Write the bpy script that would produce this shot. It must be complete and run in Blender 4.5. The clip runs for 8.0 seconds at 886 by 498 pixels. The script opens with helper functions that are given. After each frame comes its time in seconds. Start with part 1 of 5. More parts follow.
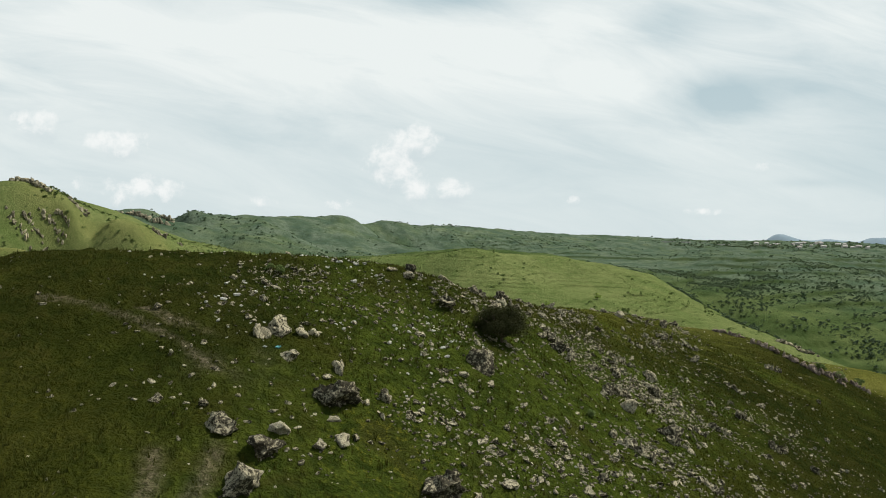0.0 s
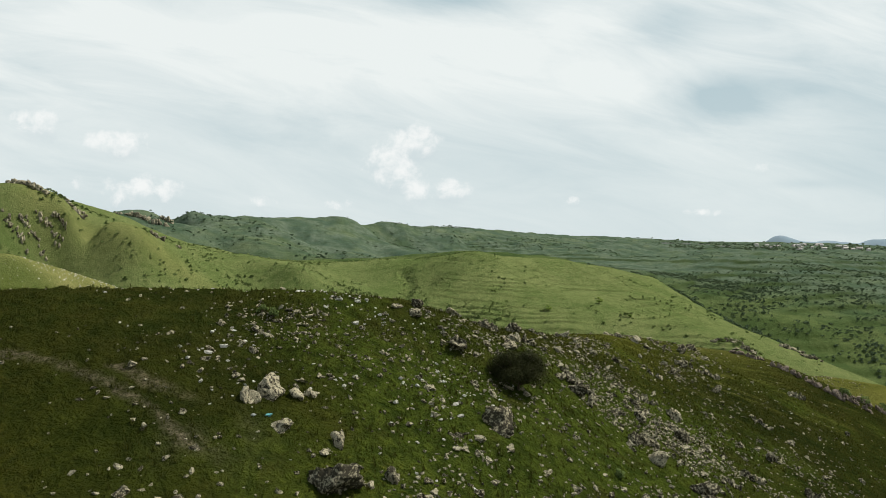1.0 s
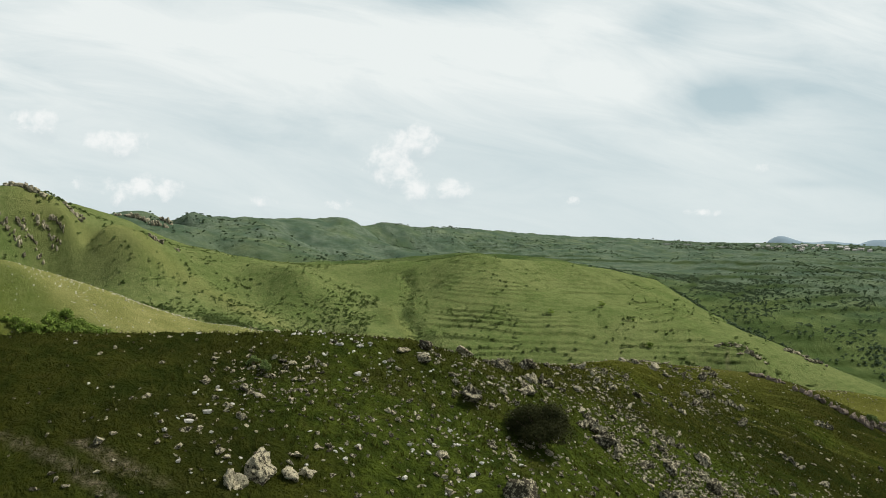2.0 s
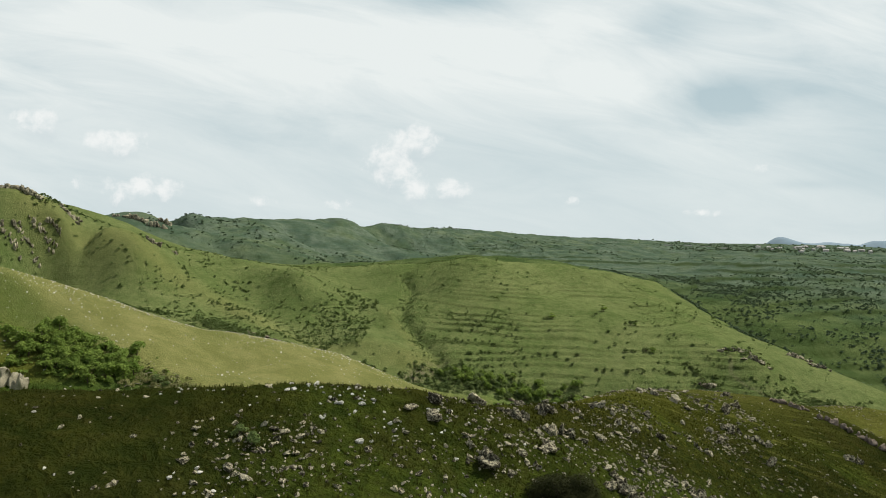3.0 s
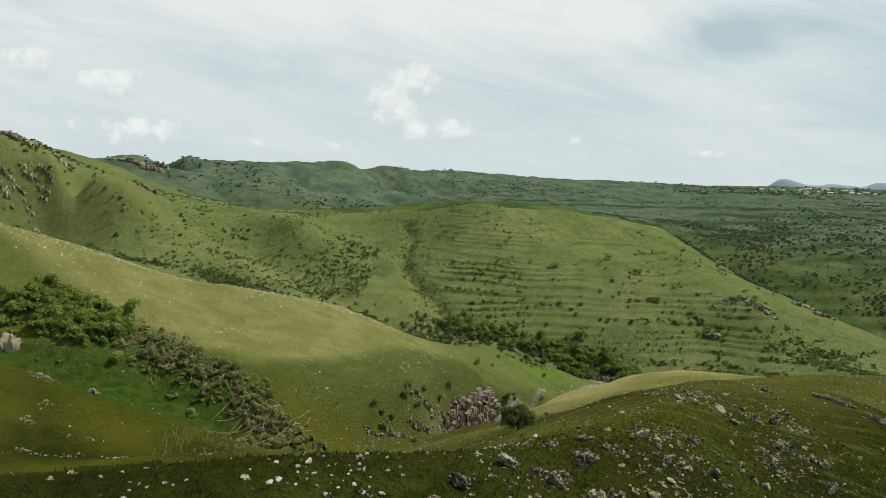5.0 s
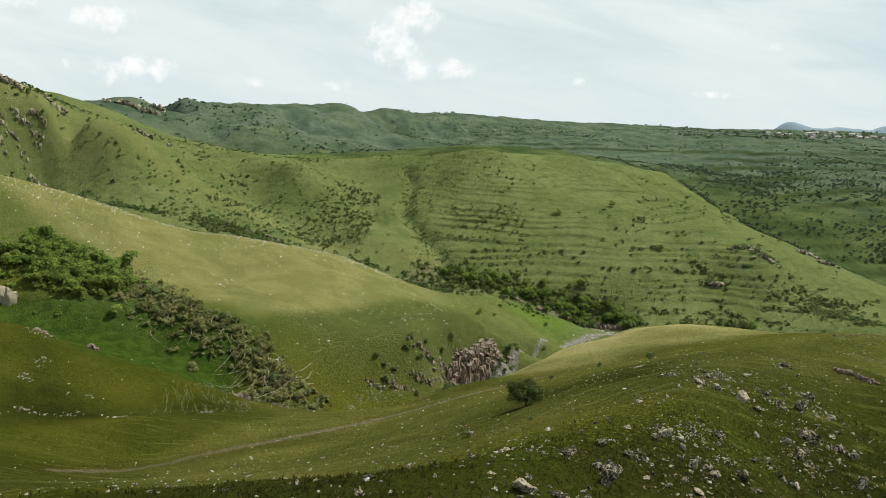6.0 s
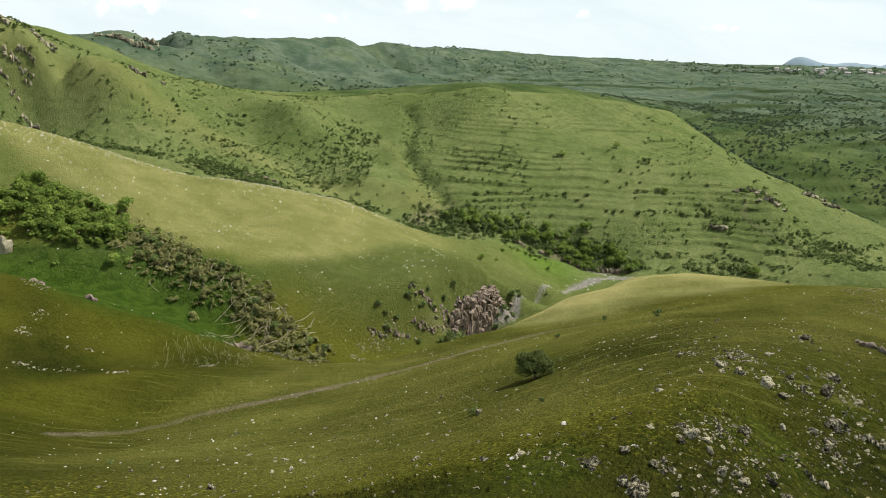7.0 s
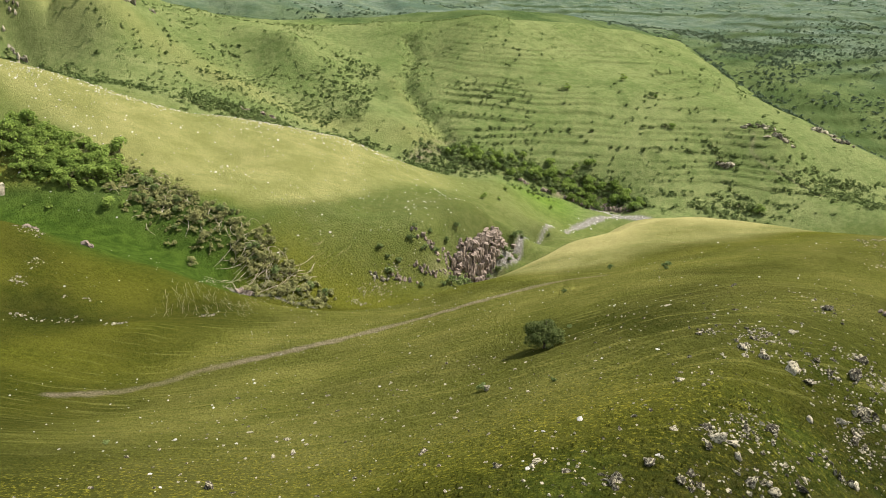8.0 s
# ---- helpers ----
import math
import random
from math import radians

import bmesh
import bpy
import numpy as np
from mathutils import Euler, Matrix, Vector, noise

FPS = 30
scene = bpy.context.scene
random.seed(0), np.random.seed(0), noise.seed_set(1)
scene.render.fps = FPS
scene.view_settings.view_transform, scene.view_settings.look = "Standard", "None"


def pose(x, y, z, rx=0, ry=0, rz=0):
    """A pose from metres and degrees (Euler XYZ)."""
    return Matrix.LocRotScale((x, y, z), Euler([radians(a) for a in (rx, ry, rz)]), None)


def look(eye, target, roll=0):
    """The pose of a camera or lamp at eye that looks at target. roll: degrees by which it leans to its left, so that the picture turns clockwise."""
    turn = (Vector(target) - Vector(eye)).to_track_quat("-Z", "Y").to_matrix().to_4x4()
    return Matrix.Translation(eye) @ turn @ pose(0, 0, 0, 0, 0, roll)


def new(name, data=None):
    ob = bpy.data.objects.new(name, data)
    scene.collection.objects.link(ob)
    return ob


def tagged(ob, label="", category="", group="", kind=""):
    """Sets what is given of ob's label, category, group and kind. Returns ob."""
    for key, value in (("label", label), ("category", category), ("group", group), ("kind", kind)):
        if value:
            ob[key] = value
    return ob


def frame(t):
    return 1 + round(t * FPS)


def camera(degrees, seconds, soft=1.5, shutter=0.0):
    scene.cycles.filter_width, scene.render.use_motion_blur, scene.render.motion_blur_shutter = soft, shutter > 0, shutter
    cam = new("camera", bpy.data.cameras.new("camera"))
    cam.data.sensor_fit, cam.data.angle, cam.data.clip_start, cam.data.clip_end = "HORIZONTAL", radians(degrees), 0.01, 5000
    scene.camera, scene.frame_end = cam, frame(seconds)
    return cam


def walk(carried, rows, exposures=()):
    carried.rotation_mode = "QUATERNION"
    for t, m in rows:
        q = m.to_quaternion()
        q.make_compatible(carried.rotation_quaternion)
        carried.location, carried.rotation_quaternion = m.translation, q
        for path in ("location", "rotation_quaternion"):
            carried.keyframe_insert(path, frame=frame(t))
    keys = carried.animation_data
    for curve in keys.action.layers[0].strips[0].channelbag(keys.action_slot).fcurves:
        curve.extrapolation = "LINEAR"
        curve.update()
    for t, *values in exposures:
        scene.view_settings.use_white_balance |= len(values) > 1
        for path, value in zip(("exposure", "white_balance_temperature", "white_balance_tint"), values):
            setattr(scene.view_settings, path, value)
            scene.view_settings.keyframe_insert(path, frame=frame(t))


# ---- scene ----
cam = camera(67.8, 8.0, soft=0.6)
PATH = [
    (0, (0.53, 4.766, 1.108), (0.531, 6.766, 1.086), 0.1),
    (0.5, (0.13, 7.273, 2.424), (0.132, 9.273, 2.404), 0.1),
    (1, (-0.299, 9.892, 3.786), (-0.297, 11.892, 3.765), 0.2),
    (1.5, (-0.697, 12.397, 5.082), (-0.696, 14.397, 5.061), 0.2),
    (3, (-1.945, 20.206, 9.168), (-1.942, 22.206, 9.147), 0.3),
    (3.5, (-2.301, 22.754, 10.469), (-2.298, 24.754, 10.447), 0.3),
    (4, (-2.643, 25.397, 11.771), (-2.64, 27.397, 11.729), 0.3),
    (4.5, (-3.056, 28.144, 12.992), (-3.053, 30.141, 12.877), 0.3),
    (6, (-3.836, 36.724, 16.728), (-3.836, 38.69, 16.359), 0.4),
    (6.5, (-4.233, 39.462, 18.083), (-4.233, 41.409, 17.623), 0.5),
    (7, (-4.591, 42.077, 19.35), (-4.591, 43.999, 18.797), 0.5),
    (7.5, (-4.94, 44.816, 20.66), (-4.94, 46.707, 20.007), 0.6),
    (8, (-5.326, 47.542, 21.923), (-5.325, 49.396, 21.174), 0.6),
]
walk(cam, [(t, look(eye, target, roll)) for t, eye, target, roll in PATH],
     exposures=[(0, 0.02, 6500, 10), (3.0, -0.02, 6500, 10), (4.5, -0.10, 6500, 10), (6.0, 0.14, 6500, 10), (7.0, 0.38, 6500, 11), (7.5, 0.64, 6500, 14), (8.0, 0.96, 6500, 17)])

# ---- sky, sun and exposure ----
SUN_TO = Vector((0.55, 0.21, 0.84)).normalized()
elevation = math.asin(SUN_TO.z)
azimuth = math.atan2(SUN_TO.x, SUN_TO.y)


class Nodes:
    """A small builder for node trees."""

    def __init__(self, tree):
        self.tree = tree

    def add(self, kind, **inputs):
        node = self.tree.nodes.new(kind)
        for key, value in inputs.items():
            node.inputs[key.replace("_", " ")].default_value = value
        return node

    def link(self, a, b):
        self.tree.links.new(a, b)

    def put(self, value, socket):
        if isinstance(value, bpy.types.NodeSocket):
            self.link(value, socket)
        else:
            socket.default_value = value

    def math(self, op, a, b=0.0, c=0.0, clamp=False):
        node = self.tree.nodes.new("ShaderNodeMath")
        node.operation, node.use_clamp = op, clamp
        for i, v in enumerate((a, b, c)):
            self.put(v, node.inputs[i])
        return node.outputs[0]

    def ramp(self, value, low, high, to_low=0.0, to_high=1.0):
        node = self.tree.nodes.new("ShaderNodeMapRange")
        node.interpolation_type = "SMOOTHSTEP"
        for i, v in enumerate((value, low, high, to_low, to_high)):
            self.put(v, node.inputs[i])
        return node.outputs[0]

    def noise(self, vector, scale, detail=3.0, rough=0.55, distortion=0.0):
        node = self.tree.nodes.new("ShaderNodeTexNoise")
        self.put(vector, node.inputs["Vector"])
        node.inputs["Scale"].default_value = scale
        node.inputs["Detail"].default_value = detail
        node.inputs["Roughness"].default_value = rough
        node.inputs["Distortion"].default_value = distortion
        return node.outputs["Fac"]

    def mix(self, factor, a, b, blend="MIX"):
        node = self.tree.nodes.new("ShaderNodeMix")
        node.data_type, node.blend_type = "RGBA", blend
        self.put(factor, node.inputs[0])
        for v, socket in ((a, node.inputs[6]), (b, node.inputs[7])):
            self.put((*v, 1.0) if isinstance(v, tuple) and len(v) == 3 else v, socket)
        return node.outputs[2]

    def attr(self, name):
        node = self.tree.nodes.new("ShaderNodeAttribute")
        node.attribute_name = name
        return node.outputs["Fac"]


world = bpy.data.worlds.new("sky")
scene.world = world
world.use_nodes = True
world.node_tree.nodes.clear()
n = Nodes(world.node_tree)
air = n.add("ShaderNodeTexSky")
air.sky_type, air.sun_disc = "NISHITA", False
air.sun_elevation, air.sun_rotation = elevation, azimuth
air.air_density, air.dust_density, air.ozone_density = 1.0, 2.5, 1.0
toward = n.add("ShaderNodeTexCoord").outputs["Generated"]
split = n.add("ShaderNodeSeparateXYZ")
n.link(toward, split.inputs[0])
dx, dy, dz = split.outputs
# a flat cloud deck high up: the directions meet a plane overhead
up = n.math("MAXIMUM", n.math("ADD", dz, 0.30), 0.05)
deck = n.add("ShaderNodeCombineXYZ")
n.link(n.math("DIVIDE", dx, up), deck.inputs[0])
n.link(n.math("DIVIDE", dy, up), deck.inputs[1])
veil = n.noise(deck.outputs[0], 0.5, 4.0, 0.5, 0.3)
wisps = n.noise(deck.outputs[0], 1.5, 6.0, 0.58, 0.15)
cover = n.math("ADD", n.math("MULTIPLY", veil, 0.75), n.math("MULTIPLY", wisps, 0.25))
cover = n.math("MULTIPLY", n.ramp(cover, 0.32, 0.56), n.ramp(dz, 0.30, 0.75, 1.0, 0.30))
low = n.ramp(dz, 0.0, 0.26)
# the hemisphere ahead: small heaped clouds over the hills
ahead = n.math("MAXIMUM", dy, 0.05)
side, rise = n.math("DIVIDE", dx, ahead), n.math("DIVIDE", dz, ahead)
plane = n.add("ShaderNodeCombineXYZ")
n.link(side, plane.inputs[0])
n.link(rise, plane.inputs[1])
billow = n.noise(plane.outputs[0], 30.0, 6.0, 0.62, 0.25)
# long faint streaks of the cloud deck, falling gently to one side
comb = n.add("ShaderNodeCombineXYZ")
n.link(n.math("MULTIPLY", side, 1.5), comb.inputs[0])
n.link(n.math("ADD", n.math("MULTIPLY", rise, 6.5), n.math("MULTIPLY", side, 1.4)), comb.inputs[1])
streaks = n.noise(comb.outputs[0], 2.3, 8.0, 0.62, 0.6)
front = n.ramp(dy, 0.15, 0.5)


def blob(cx, cy, wide, high):
    """Squared distance from a spot of the sky ahead, in its own widths."""
    a = n.math("DIVIDE", n.math("SUBTRACT", side, cx), wide)
    b = n.math("DIVIDE", n.math("SUBTRACT", rise, cy), high)
    return n.math("ADD", n.math("MULTIPLY", a, a), n.math("MULTIPLY", b, b))


bright = n.math("ADD", 0.66, n.math("MULTIPLY", n.math("SUBTRACT", streaks, 0.5), 1.5))
for cx, cy, wide, high, gain in ((-0.02, 0.285, 0.42, 0.075, 0.42), (-0.45, 0.33, 0.30, 0.05, 0.25), (0.25, 0.23, 0.14, 0.05, 0.25), (0.415, 0.215, 0.075, 0.035, -0.75), (0.53, 0.235, 0.12, 0.04, -0.45),
                                 (0.33, 0.32, 0.06, 0.035, -0.55), (0.68, 0.16, 0.10, 0.10, -0.45), (0.02, 0.37, 0.12, 0.022, -0.55), (0.12, 0.12, 0.28, 0.06, -0.22), (0.62, 0.33, 0.16, 0.06, 0.10), (-0.3, 0.16, 0.2, 0.03, -0.15), (0.55, 0.09, 0.06, 0.008, -0.45)):
    bright = n.math("ADD", bright, n.math("MULTIPLY", gain, n.math("POWER", 2.718, n.math("MULTIPLY", -1.0, blob(cx, cy, wide, high)))))
bright = n.math("ADD", n.math("MULTIPLY", bright, front), n.math("MULTIPLY", n.ramp(wisps, 0.30, 0.62), n.math("SUBTRACT", 1.0, front)))
heaps = under = None
for cx, cy, wide, high, thick in ((-0.045, 0.155, 0.040, 0.024, 1.3), (-0.085, 0.128, 0.038, 0.026, 1.1), (-0.075, 0.105, 0.052, 0.028, 0.9), (0.014, 0.080, 0.028, 0.017, 1.2), (-0.042, 0.078, 0.03, 0.02, 1.0), (-0.49, 0.15, 0.05, 0.020, 1.15), (-0.615, 0.18, 0.045, 0.022, 1.0),
                                  (-0.54, 0.085, 0.03, 0.014, 0.6), (-0.27, 0.062, 0.03, 0.012, 0.6), (-0.46, 0.08, 0.09, 0.026, 0.8), (0.2, 0.063, 0.016, 0.008, 0.7), (0.39, 0.046, 0.03, 0.008, 0.6), (0.48, 0.115, 0.04, 0.010, 0.5), (-0.15, 0.055, 0.05, 0.012, 0.4)):
    one = n.math("SUBTRACT", thick, blob(cx, cy, wide, high))
    heaps = one if heaps is None else n.math("MAXIMUM", heaps, one)
    one = n.math("SUBTRACT", thick * 0.9, blob(cx, cy - high * 0.9, wide * 1.1, high * 0.8))
    under = one if under is None else n.math("MAXIMUM", under, one)
ragged = n.math("MULTIPLY", n.math("SUBTRACT", billow, 0.5), 4.6)
heaps = n.math("MULTIPLY", n.ramp(n.math("ADD", heaps, ragged), 0.0, 1.5), n.ramp(dy, 0.1, 0.3))
under = n.math("MULTIPLY", n.ramp(n.math("ADD", under, n.math("MULTIPLY", ragged, 0.5)), 0.0, 1.6), n.ramp(dy, 0.1, 0.3))
tinted = n.mix(1.0, air.outputs[0], (0.98, 1.14, 1.08), "MULTIPLY")
clear = n.add("ShaderNodeBackground", Strength=0.10)
n.link(tinted, clear.inputs["Color"])
cloud_colour = n.mix(n.math("MULTIPLY", bright, 1.0, clamp=True), (0.47, 0.59, 0.63), (0.855, 0.90, 0.882))
cloudy = n.add("ShaderNodeBackground", Strength=1.0)
n.link(cloud_colour, cloudy.inputs["Color"])
haze = n.add("ShaderNodeBackground", Color=(0.665, 0.755, 0.77, 1.0), Strength=1.0)
white = n.add("ShaderNodeBackground", Color=(0.93, 0.945, 0.93, 1.0), Strength=1.0)
shade = n.add("ShaderNodeBackground", Color=(0.60, 0.68, 0.71, 1.0), Strength=1.0)


def over(factor, a, b):
    node = n.add("ShaderNodeMixShader")
    n.put(factor, node.inputs[0])
    n.link(a.outputs[0], node.inputs[1])
    n.link(b.outputs[0], node.inputs[2])
    return node


thick_deck = n.ramp(dz, 0.38, 0.62, 0.95, 0.0)
shown = over(n.math("MAXIMUM", n.math("ADD", n.math("MULTIPLY", cover, 0.86), 0.08), thick_deck), clear, cloudy)
shown = over(n.math("MULTIPLY", n.math("SUBTRACT", 1.0, low), 0.62), shown, haze)
shown = over(n.math("MULTIPLY", under, 0.45), shown, shade)
shown = over(n.math("MULTIPLY", heaps, 0.85), shown, white)
n.link(shown.outputs[0], n.add("ShaderNodeOutputWorld").inputs["Surface"])

sun = new("sun", bpy.data.lights.new("sun", "SUN"))
sun.data.energy, sun.data.angle, sun.data.color = 4.7, radians(0.6), (1.0, 0.95, 0.86)
sun.matrix_world = look(SUN_TO * 100, (0, 0, 0))
scene.view_settings.exposure = 0.0


# ---- noise for the shape of the ground ----
def lattice(ix, iy, seed):
    h = (ix.astype(np.int64) * 374761393 + iy.astype(np.int64) * 668265263 + seed * 974711) & 0x7FFFFFFF
    h = ((h ^ (h >> 13)) * 1274126177) & 0x7FFFFFFF
    return ((h ^ (h >> 16)) & 0xFFFF) / 65535.0


def value_noise(x, y, seed=0):
    ix, iy = np.floor(x), np.floor(y)
    fx, fy = x - ix, y - iy
    fx, fy = fx * fx * fx * (fx * (6 * fx - 15) + 10), fy * fy * fy * (fy * (6 * fy - 15) + 10)
    a, b = lattice(ix, iy, seed), lattice(ix + 1, iy, seed)
    c, d = lattice(ix, iy + 1, seed), lattice(ix + 1, iy + 1, seed)
    return (a + (b - a) * fx) * (1 - fy) + (c + (d - c) * fx) * fy - 0.5


def fbm(x, y, size, octaves=4, seed=0, gain=0.5):
    total, amp, k = 0.0, 1.0, 1.0 / size
    for i in range(octaves):
        turned = 0.6 * i + 0.3
        u, v = x * math.cos(turned) - y * math.sin(turned), x * math.sin(turned) + y * math.cos(turned)
        total = total + amp * value_noise(u * k + 17.3 * i, v * k - 9.1 * i, seed + i)
        amp, k = amp * gain, k * 2.03
    return total


def smooth(low_edge, high_edge, v):
    s = np.clip((v - low_edge) / (high_edge - low_edge), 0, 1)
    return s * s * (3 - 2 * s)


# ---- the lie of the land: crests, faces, gullies and foot lines, metres ----
CENTRE_Y = -60.0
LAND = []


def landform(name, *line):
    LAND.extend(line)


landform("near hill face",
         (-9.8, 46.4, -4.3), (-5.1, 41, -7.3), (3.2, 53, -6.8), (0, 57.5, -5), (12, 65.3, -8.8), (13.8, 59, -12.1), (-14.9, 45,
         -3.6), (-25.5, 48.6, -1.1), (-8, 34.1, -8.4), (-19.7, 41, -5.1), (8.2, 52.3, -10.4), (18.4, 56, -14.8), (21.9, 74,
         -13.1), (32.8, 74.4, -17.8), (53.6, 109.9, -16.8), (66.4, 124.5, -21.8), (101, 171, -34), (26.9, 90.1, -12.2), (42,
         105.5, -15), (-4, 25, -13), (10, 30, -17), (-20, 25, -10), (30, 40, -24), (60, 70, -32), (-40, 30, -6))
landform("near hill crest",
         (-30, 57, 0.3), (-20.5, 54, 0.05), (-13.5, 59.7, -0.15), (-8.5, 61.7, -0.35), (-3.5, 65.3, -1.1), (0.8, 61.5, -3.2),
         (8.3, 79.2, -5.5), (13.8, 85.3, -7), (17.5, 92.4, -7.6), (21, 98, -8.4), (34.9, 101.8, -11.1), (53.3, 117.6, -15.9))
landform("back slope",
         (-10.8, 81.7, -9.6), (-0.3, 83, -7.6), (3.5, 87, -8.5), (12.8, 98.7, -10.8), (-5.4, 91, -12.9), (-18.2, 90.8, -15.8),
         (-9.5, 105.2, -20.2), (-0.4, 107.5, -18.6), (7.3, 117.5, -19.6), (20.3, 104.9, -10.3), (37.3, 127, -15.2), (52.7, 130.1,
         -17.9), (73, 175, -30.2), (-25.2, 124, -30.8), (-45.3, 129, -35.8), (-52.4, 125.4, -35.4), (-46.2, 155.6, -45.2), (-63.7,
         155.5, -47.2), (-20.2, 168, -46), (48, 194, -40.6), (40.7, 208.3, -48))
landform("foot of back slope",
         (-16.4, 195, -54.5), (1.4, 215, -56), (-34.5, 185, -51.6), (-51.8, 180, -51.1), (-97.6, 177, -48.3), (-68.6, 172, -46.6),
         (27.5, 240, -58.8), (38.8, 262, -61.7))
landform("tan ridge crest",
         (101, 171, -34), (50.0, 275.9, -67.2), (68.5, 289.5, -63.4), (80.3, 258.9, -50.1), (96.6, 248.1, -48.4), (102.9, 224.0, -42.4), (109.6, 207.6, -38.0), (52.3, 233.8, -50.7), (70.7, 232.5, -48.1), (76.5, 213.5, -42.1), (101.7, 186.7, -32.2), (94.7, 191.1, -33.5), (118, 180, -34))
landform("front left spur",
         (-124.9, 212, -37.7), (-122.3, 217, -40.4), (-102.5, 216, -48.3), (-84, 210, -50.5), (-66.4, 207, -55.2), (-50.8, 200,
         -56.6), (-102.7, 200, -45.3), (-82.4, 185.3, -51.8), (-73.7, 193.2, -55.4), (-97.3, 175.3, -47.1))
landform("left gully",
         (-150.7, 250, -44.5), (-127.5, 240, -51.6), (-97.5, 240, -57.1), (-70.9, 236, -68), (-59.4, 236, -71.1), (-47.5, 235,
         -74), (-130.8, 255, -42.9), (-109.7, 262, -46.7))
landform("stream",
         (-25, 250, -80), (0, 280, -88), (13.5, 295, -90.8), (22.6, 318, -92.8), (36.5, 348, -97.4), (56.5, 375, -102.1), (71.5,
         405, -106.3), (97, 450, -113.5), (109, 440, -112.4), (126.5, 428, -109), (165, 405, -122), (240, 380, -128), (330, 350,
         -132))
landform("golden ridge face",
         (-152, 276, -28), (-118, 309, -37.5), (-97, 316, -47.5), (-68, 315, -52), (-53, 286, -58), (-15, 314, -65), (-92.7,
         259.4, -48.5), (-69.7, 250.6, -58.3), (-96.5, 253, -52), (-138, 267, -38), (-37.5, 262, -69.3), (-39.9, 250, -74.8),
         (-23.8, 270.4, -69.4), (-13.7, 272, -73), (-35.6, 300, -64.6))
landform("golden ridge crest",
         (-165.2, 285.4, -25.9), (-135.9, 371, -40.4), (-188.8, 300, -3.1), (-183, 310, -7.2), (-169.8, 325, -13.9), (-154, 340, -22.3), (-135.6, 355, -32.5), (-112.3, 365,
         -38.4), (-87.1, 375, -45), (-59.9, 385, -52.4), (-30.5, 390, -65.7), (-11.9, 385, -72.7), (12.5, 374, -82), (29.2, 365,
         -85.1), (45.9, 358, -90.1))
landform("cliff top",
         (-9.7, 285, -66.4), (3.9, 300, -67.1), (16.5, 312, -71.3), (25.4, 325, -81.6))
landform("cliff foot",
         (-13.5, 268, -78.2), (-0.8, 276, -82), (11, 295, -84.5), (22.2, 316, -87.2))
landform("bright meadow",
         (27.2, 415, -83.9), (46.8, 436, -96.8), (73.9, 447, -105.5), (79, 451, -110.6), (49.2, 400, -99.6))
landform("bush gully",
         (-199.5, 395, -27.7), (-169, 405, -40), (-137.4, 420, -51.3), (-107.6, 430, -58.7), (-68.9, 440, -68.2), (-27.2, 440,
         -81.1), (-2.5, 440, -89.2), (25.8, 440, -90.8), (60.5, 455, -105), (99.8, 462, -115.1), (-236.5, 390, -16.5))
landform("second spur crest",
         (-336.0, 527.3, 40.5), (-319.5, 534.4, 32.8), (-296.3, 540.1, 25.3), (-277.8, 544.6, 18.5), (-261.7, 547.3, 11.6), (-245.2, 549.7, 3.6),
         (-223.4, 556, -18.5), (-184.9, 560, -42.2), (-153.5, 545,
         -52.2), (-122.3, 520, -62.1), (-82.2, 500, -68), (-45.7, 492, -74.1), (-14.2, 487, -81.9))
landform("behind the second spur",
         (-400.5, 664.2, 42.2), (-360.8, 653.0, 32.8), (-334.1, 650.6, 26.5), (-312.8, 650.3, 18.7), (-284.4, 663.6, 9.2),
         (-453.3, 749.1, 54.1), (-415.2, 748.6, 45.1), (-385.5, 747.8, 37.2), (-357.2, 739.9, 29.2), (-316.7, 736.9, 16.1))
landform("second spur face",
         (-270.9, 535.2, -12.9), (-300.5, 525, -22.2), (-288.8, 546, -7.2), (-248.1, 531, -16.1), (-179.4, 430, -36.4), (-157.3, 445, -43.5), (-134, 470,
         -52.6))
landform("middle slope",
         (-109.2, 555, -58.1), (-72.5, 586, -60.5), (-62.8, 505, -65.1), (-50.3, 608, -53.8), (-94.4, 679, -35.5), (-134.9, 622,
         -23.3), (-40.8, 694, -24.4), (-17.6, 660, -40.9), (-41.3, 540, -69.9), (-15, 520, -70.3), (-158.8, 600, -38.7))
landform("middle skyline",
         (-578.6, 900, 74.7), (-546, 890, 65.9), (-473.1, 865, 44.7), (-376, 752, 18.7), (-347.5, 800, 7.6), (-295.3, 800, -10.2),
         (-233.4, 790, -15.4), (-194.8, 785, -18.4), (-125.8, 781, -16.5), (-79.9, 756, -10.3), (-19.6, 720, -8.8), (31.3, 690,
         -6.6), (93.6, 720, -10.6), (153.4, 760, -14.3), (220.7, 850, -22), (294.1, 930, -38.8))
landform("terraced face",
         (88, 565, -54), (151, 561, -59), (148, 523, -75), (147, 490, -90), (179, 473, -106), (14, 499, -74), (63, 511, -76),
         (95.5, 484, -94), (190, 498, -91), (47, 436, -97), (82, 462, -111), (119, 431, -105), (231, 507, -78), (256, 494, -103),
         (32, 615, -43.3), (110.7, 680, -36.5), (17.9, 650, -27), (262.6, 420, -104.3), (211.6, 430, -111.8))
landform("terraced edge",
         (287.5, 880, -45.8), (287.3, 800, -58.3), (299.5, 740, -73.7), (296.2, 660, -80.3), (294.9, 598, -83.7), (323.7, 560,
         -97.8), (340, 540, -105.7), (368.9, 520, -118.8))
